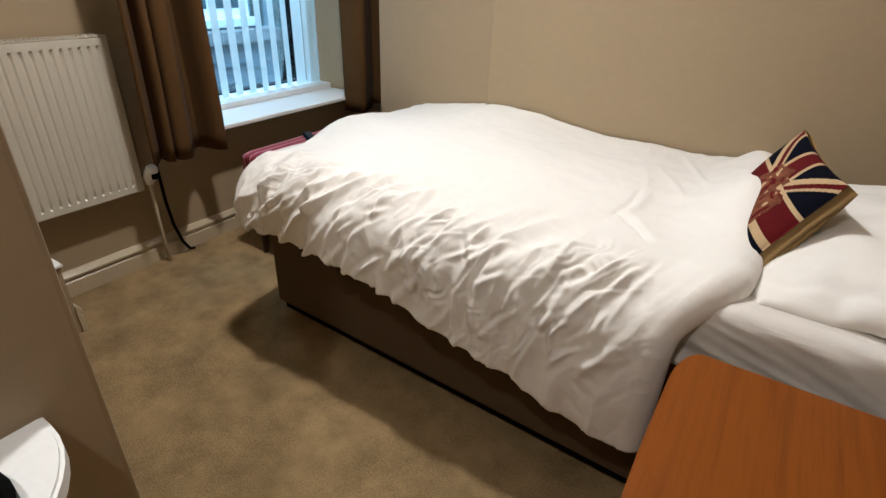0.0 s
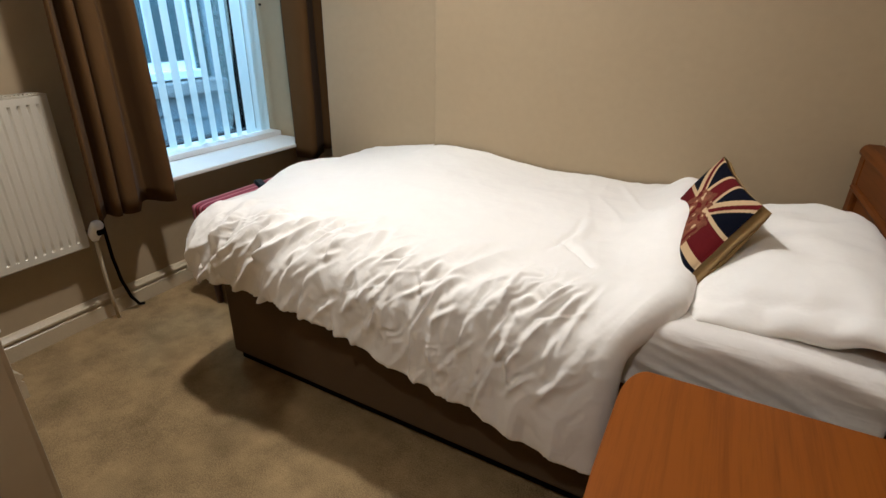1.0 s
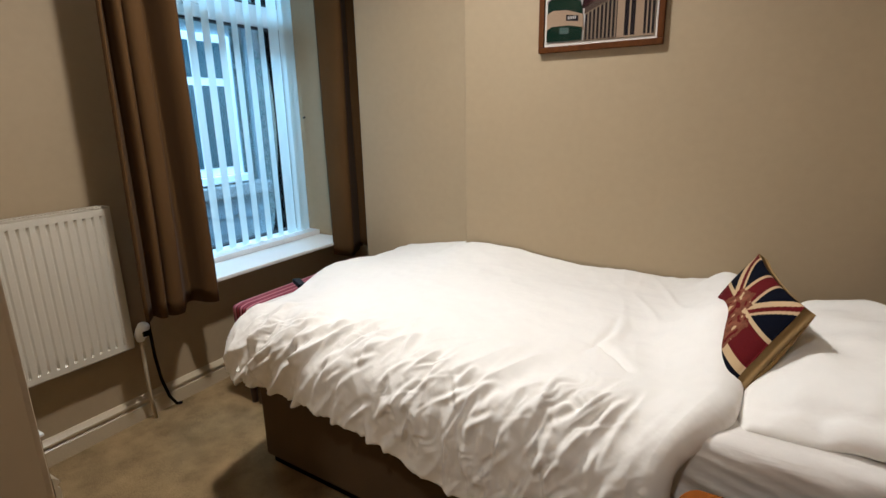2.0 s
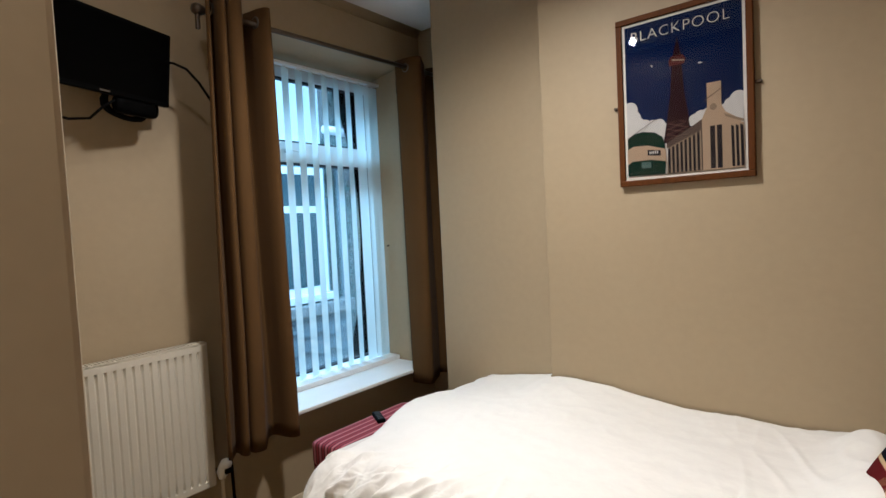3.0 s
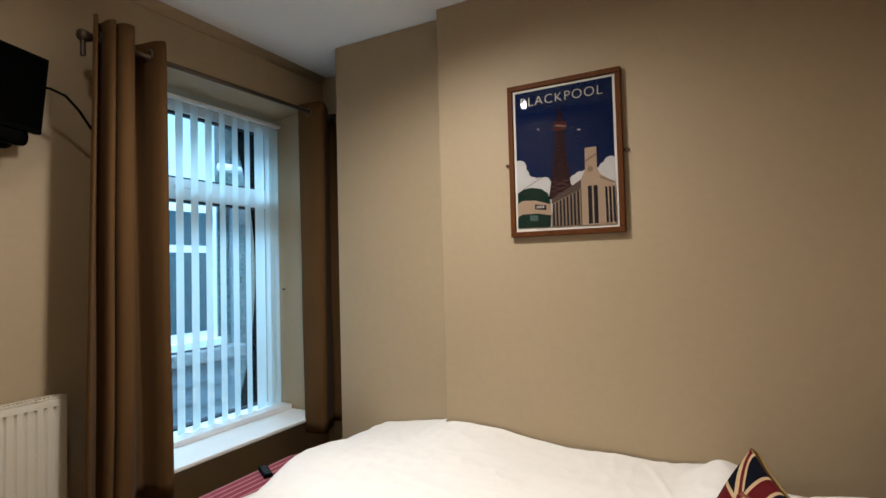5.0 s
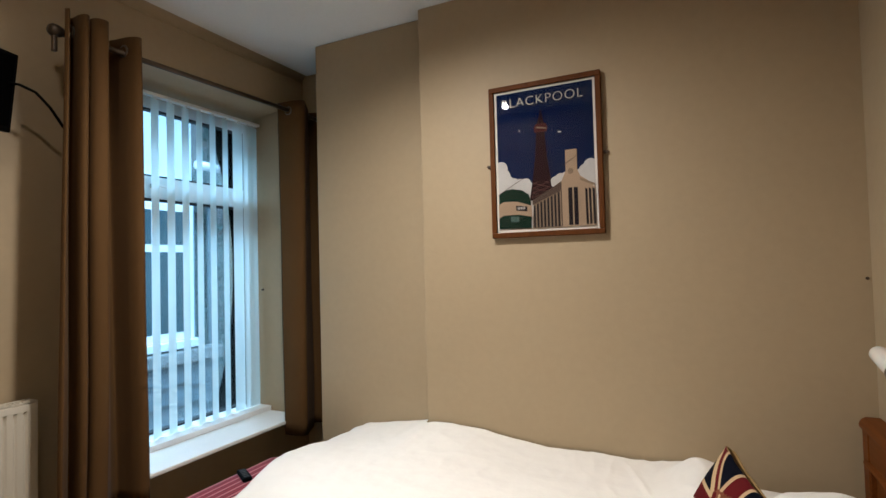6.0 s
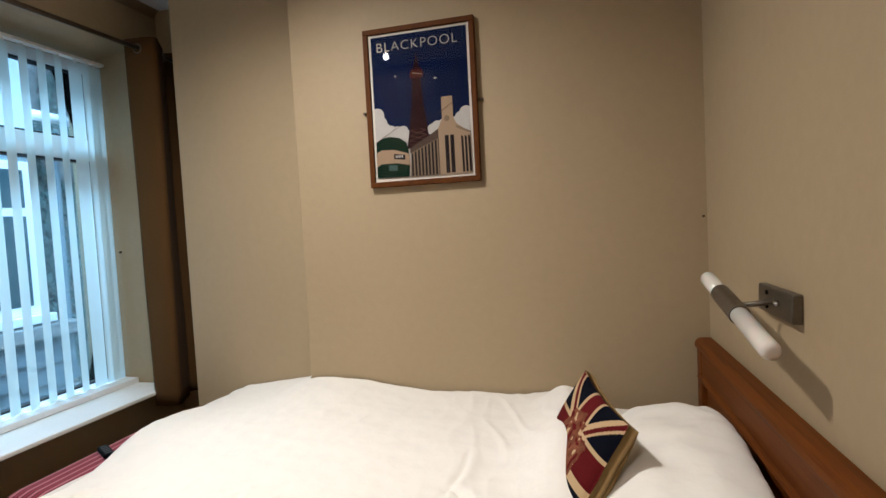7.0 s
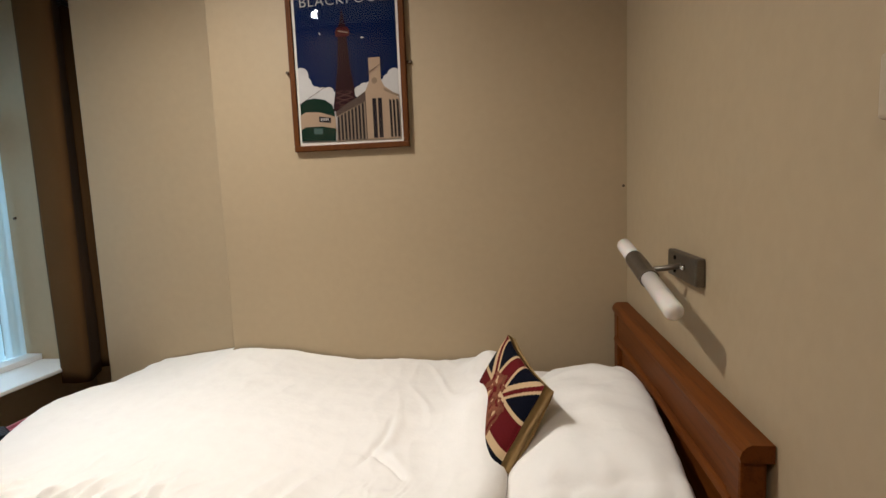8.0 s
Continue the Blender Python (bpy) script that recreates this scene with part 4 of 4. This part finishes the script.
# ---- shelf on the partition ----
sh = thing("corner_shelf", (-0.8, 0.2, 0.77), "white shelf with a rounded front fixed to the partition wall", "shelf")
sh.matrix_world = Matrix.Identity(4)
bm = bmesh.new()
pts = [(-0.799, -0.25), (-0.799, 0.332)]
for k in range(13):
    a = math.pi / 2 - k / 12 * math.pi / 2
    pts.append((-0.775 + 0.20 * math.cos(a), 0.10 + 0.232 * math.sin(a)))
pts.append((-0.575, -0.25))
f = bm.faces.new([bm.verts.new((x, y, 0.745)) for x, y in pts])
ex = bmesh.ops.extrude_face_region(bm, geom=[f])
for v in ex["geom"]:
    if isinstance(v, bmesh.types.BMVert):
        v.co.z += 0.026
bmesh.ops.recalc_face_normals(bm, faces=bm.faces[:])
bmesh.ops.bevel(bm, geom=[e for e in bm.edges if all(v.co.z > 0.77 for v in e.verts)], offset=0.005, segments=2, affect="EDGES")
part("board", bm, SILLW, sh)
for yy in (-0.2, 0.2):
    part("shelf_bracket", box(-0.799, -0.66, yy - 0.008, yy + 0.008, 0.70, 0.745), WHITEP, sh)
ket = thing("kettle_base", (-0.70, 0.13, 0.771), "round black appliance base on the white shelf", "appliance")
ket.matrix_world = Matrix.Identity(4)
part("body", tube([(-0.698, 0.165, 0.772), (-0.698, 0.165, 0.79), (-0.698, 0.165, 0.80)], [0.098, 0.098, 0.088], 32), DARK, ket, smooth=False)


# ---- framed poster ----
def flat(points, y, bm=None):
    bm = bm or bmesh.new()
    f = bm.faces.new([bm.verts.new((x, y, z)) for x, z in points])
    bm.normal_update()
    if f.normal.y > 0:
        f.normal_flip()
    return bm


def plain(name, c):
    return mat(name, c, 0.7, vary=0.04, scale=30, bump=0, Specular_IOR_Level=0.0)


P_SKY = plain("poster_navy", (0.0035, 0.010, 0.043))
P_WHITE = plain("poster_white", (0.62, 0.58, 0.52))
P_CLOUD = plain("poster_cloud", (0.44, 0.42, 0.40))
P_TOWER = plain("poster_dark_red", (0.016, 0.005, 0.008))
P_TOWER2 = plain("poster_red", (0.055, 0.013, 0.013))
P_CREAM = plain("poster_cream", (0.31, 0.225, 0.15))
P_LATTICE = plain("poster_lattice", (0.13, 0.06, 0.05))
P_SAND = plain("poster_sand", (0.19, 0.14, 0.095))
P_SHADE = plain("poster_shadow", (0.012, 0.010, 0.014))
P_BROWN = plain("poster_brown", (0.07, 0.048, 0.038))
P_GREEN = plain("poster_green", (0.004, 0.018, 0.012))
P_GREEN2 = plain("poster_grey_green", (0.06, 0.10, 0.09))


def make_poster():
    X0, X1, Z0, Z1 = -0.948, -0.418, 1.646, 2.379
    p = thing("framed_poster", ((X0 + X1) / 2, YP, (Z0 + Z1) / 2), "framed travel poster of a red tower, green tram and cream building", "picture")
    p.matrix_world = Matrix.Identity(4)
    fw, yb, yf = 0.025, YP - 0.001, YP - 0.030
    for a in ((X0, X1, Z1 - fw, Z1), (X0, X1, Z0, Z0 + fw)):
        part("frame_rail", box(a[0], a[1], yf, yb, a[2], a[3], 0.003), FRAMEW, p)
    for a in ((X0, X0 + fw), (X1 - fw, X1)):
        part("frame_stile", box(a[0], a[1], yf, yb, Z0 + fw, Z1 - fw, 0.003), FRAMEW, p)
    part("backing", box(X0 + 0.01, X1 - 0.01, YP - 0.0188, YP - 0.004, Z0 + 0.01, Z1 - 0.01), P_WHITE, p, "white poster border")
    # picture area, in fractions of its width and height from its lower left
    ax0, ax1, az0, az1 = X0 + fw + 0.012, X1 - fw - 0.012, Z0 + fw + 0.014, Z1 - fw - 0.012
    W, Hh = ax1 - ax0, az1 - az0

    def at(u, v):
        return (ax0 + u * W, az0 + v * Hh)

    level = [YP - 0.0189]

    def shape(name, polys, material):
        level[0] -= 0.00021
        for q in polys:
            bm = bmesh.new()
            flat([at(u, v) for u, v in q], level[0], bm)
            part(name, bm, material, p)

    shape("sky", [[(0, 0), (1, 0), (1, 1), (0, 1)]], P_SKY)

    def blob(cu, cv, r, n=22):
        return [(cu + r * math.cos(k * math.tau / n), cv + r * 0.72 * math.sin(k * math.tau / n)) for k in range(n)]

    def clipped(q):
        return [(min(max(u, 0), 1), min(max(v, 0), 1)) for u, v in q]

    puffs = [(0.03, 0.45, 0.075), (0.06, 0.39, 0.075), (0.02, 0.34, 0.11), (0.11, 0.35, 0.06), (0.17, 0.335, 0.055), (0.24, 0.33, 0.05), (0.30, 0.325, 0.055),
             (0.66, 0.335, 0.06), (0.61, 0.32, 0.055), (0.72, 0.35, 0.05), (0.90, 0.385, 0.055), (0.96, 0.41, 0.07), (1.0, 0.38, 0.10), (0.85, 0.35, 0.06)]
    for k in range(5):
        shape("cloud", [clipped(blob(*q)) for q in puffs[k::5]], P_CLOUD)
    shape("cloud", [[(0, 0), (0.55, 0), (0.55, 0.30), (0.33, 0.335), (0, 0.37)]], P_CLOUD)
    shape("cloud", [[(0.5, 0), (1, 0), (1, 0.36), (0.6, 0.33)]], P_CLOUD)
    # tower: legs, shaft, top
    shape("tower", [[(0.345, 0.24), (0.375, 0.24), (0.455, 0.52), (0.42, 0.52)], [(0.545, 0.24), (0.575, 0.24), (0.525, 0.52), (0.49, 0.52)]], P_TOWER2)
    shape("tower", [[(0.335, 0.20), (0.585, 0.20), (0.555, 0.36), (0.375, 0.36)]], P_TOWER)
    bars = []
    for k in range(5):
        v0, v1 = 0.22 + k * 0.034, 0.22 + (k + 1) * 0.034
        l0, l1 = 0.352 + k * 0.0085, 0.352 + (k + 1) * 0.0085
        r0, r1 = 0.568 - k * 0.0085, 0.568 - (k + 1) * 0.0085
        bars.append([(l0, v0), (l0 + 0.014, v0), (r1, v1), (r1 - 0.014, v1)])
        bars.append([(r0 - 0.014, v0), (r0, v0), (l1 + 0.014, v1), (l1, v1)])
    shape("lattice", bars[::2], P_LATTICE)
    shape("lattice", bars[1::2], P_LATTICE)
    shape("tower", [[(0.37, 0.335), (0.565, 0.335), (0.53, 0.50), (0.405, 0.50)]], P_TOWER)
    shape("tower", [[(0.405, 0.50), (0.53, 0.50), (0.512, 0.685), (0.425, 0.685)]], P_TOWER)
    shape("tower", [[(0.405, 0.685), (0.535, 0.685), (0.545, 0.715), (0.525, 0.745), (0.42, 0.745), (0.40, 0.715)]], P_TOWER2)
    shape("tower", [[(0.435, 0.745), (0.51, 0.745), (0.495, 0.795), (0.482, 0.85), (0.478, 0.87), (0.472, 0.85), (0.455, 0.795)]], P_TOWER)
    shape("tower_balcony", [[(0.43, 0.717), (0.535, 0.703), (0.535, 0.711), (0.43, 0.727)]], P_SAND)
    shape("gull", [[(0.235, 0.725), (0.245, 0.712), (0.25, 0.700), (0.255, 0.712)]], P_CLOUD)
    shape("gull", [[(0.645, 0.668), (0.66, 0.675), (0.69, 0.667), (0.665, 0.663)]], P_CLOUD)
    # building
    shape("long_wing", [[(0.36, 0.0), (0.70, 0.0), (0.70, 0.335), (0.38, 0.195)]], P_SAND)
    shape("wing_parapet", [[(0.365, 0.20), (0.70, 0.33), (0.70, 0.265), (0.365, 0.165)]], P_BROWN)
    strips = [(0.375 + k * 0.036, 0.16 + k * 0.0115) for k in range(9)]
    shape("window_strip", [[(u, 0.005), (u + 0.02, 0.005), (u + 0.02, v + 0.005), (u, v)] for u, v in strips], P_SHADE)
    shape("clock_tower", [[(0.67, 0.0), (0.98, 0.0), (0.98, 0.285), (0.86, 0.345), (0.83, 0.39), (0.83, 0.535), (0.715, 0.535), (0.715, 0.39), (0.67, 0.32)]], P_CREAM)
    shape("parapet", [[(0.86, 0.315), (1.0, 0.27), (1.0, 0.285), (0.85, 0.335)]], P_SAND)
    shape("side_wing", [[(0.88, 0.0), (1.0, 0.0), (1.0, 0.265), (0.88, 0.30)]], P_CREAM)
    shape("clock", [blob(0.765, 0.385, 0.028)], P_SAND)
    shape("window_strip", [[(u, 0.01), (u + 0.04, 0.01), (u + 0.04, 0.27), (u, 0.27)] for u in (0.735, 0.79)], P_SHADE)
    shape("window_strip", [[(u, 0.01), (u + 0.022, 0.01), (u + 0.018, 0.25), (u - 0.004, 0.26)] for u in (0.905, 0.94, 0.975)], P_SHADE)
    # tram
    shape("tram_roof", [[(0.005, 0.20), (0.005, 0.255), (0.06, 0.285), (0.15, 0.295), (0.26, 0.28), (0.33, 0.245), (0.35, 0.19), (0.35, 0.16), (0.0, 0.16)]], P_GREEN)
    shape("tram_front", [[(0.0, 0.09), (0.36, 0.07), (0.355, 0.165), (0.20, 0.20), (0.06, 0.205), (0.0, 0.185)]], P_CREAM)
    shape("tram_body", [[(0.0, 0.01), (0.345, 0.005), (0.355, 0.085), (0.22, 0.105), (0.05, 0.105), (0.0, 0.085)]], P_GREEN)
    shape("tram_window", [[(0.13, 0.055), (0.22, 0.052), (0.22, 0.09), (0.13, 0.095)]], P_GREEN2)
    shape("sign_plate", [[(0.19, 0.135), (0.31, 0.125), (0.31, 0.160), (0.19, 0.172)]], P_SHADE)
    shape("sign_bar", [[(u, 0.142), (u + 0.010, 0.141), (u + 0.010, 0.159), (u, 0.160)] for u in [0.208 + k * 0.017 for k in range(5)]], P_CLOUD)
    shape("overhead_wire", [[(0.0, 0.255), (0.0, 0.260), (0.27, 0.365), (0.27, 0.361)]], P_BROWN)
    shape("overhead_wire", [[(0.69, 0.425), (0.69, 0.430), (0.84, 0.495), (0.84, 0.491)]], P_BROWN)
    # title
    cu = bpy.data.curves.new("title", "FONT")
    cu.body = "BLACKPOOL"
    cu.align_x, cu.align_y = "CENTER", "CENTER"
    cu.size = 0.066
    cu.space_character = 1.12
    cu.offset = -0.0013
    tmp = new("title_curve", cu)
    bpy.context.view_layer.update()
    me = bpy.data.meshes.new_from_object(tmp.evaluated_get(bpy.context.evaluated_depsgraph_get()))
    bpy.data.objects.remove(tmp)
    xs = [v.co.x for v in me.vertices]
    k = 0.84 * W / (max(xs) - min(xs))
    for v in me.vertices:
        v.co = Vector((ax0 + W * 0.485 + v.co.x * k, level[0] - 0.0002, az0 + Hh * 0.918 + v.co.y * k * 0.98))
    me.materials.clear()
    me.materials.append(P_WHITE)
    title = new("title", me)
    title.parent = p
    tagged(title, "pale capital letters")
    g = part("glass", flat([(X0 + fw - 0.002, Z0 + fw - 0.002), (X1 - fw + 0.002, Z0 + fw - 0.002), (X1 - fw + 0.002, Z1 - fw + 0.002), (X0 + fw - 0.002, Z1 - fw + 0.002)], YP - 0.0292), PICGLASS, p, "clear picture glass")
    g.visible_shadow = False
    for x, z, s in ((X0, 2.000, -1), (X1, 2.010, 1)):
        bm = box(min(x, x + s * 0.022), max(x, x + s * 0.022), YP - 0.008, YP - 0.002, z - 0.007, z + 0.007, 0.002)
        tube([(x + s * 0.017, YP - 0.002, z), (x + s * 0.017, YP - 0.016, z)], [0.008, 0.006], 10, bm)
        part("fixing", bm, BRONZE, p, "small brass mirror plate")


make_poster()


# ---- outside ----
structure("ground", box(-60, XW - 0.5, -40, 50, -3.2, -3.0), GROUND, "grey concrete yard outside the window", "ground")
house = thing("neighbour_house", (-5.4, 3.5, -3.0), "grey rendered house close outside with white sash windows", "house")
house.matrix_world = Matrix.Identity(4)
part("wall", box(-9.0, -5.05, -2.0, 4.12, -3.0, 2.46), RENDER, house)
part("upper_wall", box(-9.0, -5.06, -2.0, 4.10, 2.46, 5.2), PALE, house, "pale rendered upper wall")
part("wall", box(-9.0, -5.45, 4.12, 9.0, -3.0, 5.2), STONE, house, "dark pebble-dashed side wall")
part("eaves_board", box(-5.06, -4.98, -2.0, 4.13, 2.36, 2.46, 0.01), PVC, house, "pale string course")
part("roof", box(-9.2, -4.85, -2.2, 9.2, 5.2, 5.34, 0.02), SLATE, house)
for wy0, wy1 in ((3.12, 4.06), (1.3, 2.5)):
    win = part("window_frame", box(-5.06, -4.99, wy0, wy1, 0.80, 2.24, 0.006), PVC, house)
    for a, b in ((0.89, 1.73), (1.81, 2.16)):
        n = 2
        span = (wy1 - wy0 - 0.14) / n
        for k in range(n):
            y0 = wy0 + 0.07 + k * span + 0.02
            part("pane", box(-4.992, -4.985, y0, y0 + span - 0.04, a, b), DARKPANE, win, "dark window pane")
    part("sill", box(-5.06, -4.90, wy0 - 0.06, wy1 + 0.06, 0.72, 0.80, 0.008), PVC, house, "white window sill")
part("ledge", box(-5.06, -4.86, -2.0, 4.34, 0.56, 0.70, 0.02), STONE, house, "mossy stone ledge")
part("gutter_pipe", tube([(-4.98, 4.10, 2.70), (-4.98, 4.3, 2.70), (-4.98, 4.75, 2.68)], 0.05, 12), PVC, house, "white waste pipe", True)
part("drainpipe", tube([(-5.28, 4.52, -3.0), (-5.28, 4.52, 2.5)], 0.045, 10), SLATE, house, "dark grey drainpipe", True)

lean = thing("lean_to_roof", (-4.8, 3.2, 0.3), "slate lean-to roof below the neighbour window", "roof")
lean.matrix_world = Matrix.Identity(4)
part("decking", box(-5.05, -4.985, -2.0, 4.34, -3.0, 0.56), RENDER, lean, "rendered wall below the slates")
rng = random.Random(9)
slate_meshes = []
for k in range(3):
    bm = box(-0.006, 0.006, -0.148, 0.148, -0.125, 0.125, 0.003, 1)
    for v in bm.verts:
        v.co.x += rng.uniform(-0.002, 0.002)
        v.co.z += rng.uniform(-0.006, 0.006)
    slate_meshes.append(mesh_of(bm, "slate", SLATE))
for r in range(8):
    for c in range(14):
        y = 0.4 + c * 0.30 + (0.15 if r % 2 else 0)
        if y > 4.2:
            continue
        s = new("slate", slate_meshes[(r * 5 + c) % 3])
        s.parent = lean
        z = 0.50 - r * 0.20 - 0.12 * (y - 3.5)
        s.matrix_world = Matrix.Translation((-4.93 + 0.012 * r, y, z)) @ Matrix.Rotation(radians(-12), 4, "Y") @ Matrix.Rotation(radians(9), 4, "X")


rng = random.Random(12)
verts, faces = [], []
for k in range(5200):
    y, z = 4.16 + abs(rng.gauss(0, 0.45)), rng.uniform(-1.0, 3.3)
    if noise.noise(Vector((y * 2.2, z * 1.6, 3.0))) < -0.05 and z > 2.2:
        continue
    c = Vector((-5.43 + rng.uniform(0, 0.14), y, z))
    m = Euler((rng.uniform(-0.7, 0.7), rng.uniform(0.6, 2.2), rng.uniform(-0.9, 0.9))).to_matrix()
    r = rng.uniform(0.02, 0.05)
    n = len(verts)
    for q in ((-1, 0, 0), (-0.2, -0.6, 0.1), (1, 0, 0), (-0.2, 0.6, 0.1)):
        verts.append(tuple(c + m @ (Vector(q) * r)))
    faces.append((n, n + 1, n + 2, n + 3))
me = bpy.data.meshes.new("ivy")
me.from_pydata(verts, [], faces)
me.materials.append(LEAF)
tagged(new("ivy", me), "dark ivy leaves covering the neighbour side wall", "ivy", "", "stuff")
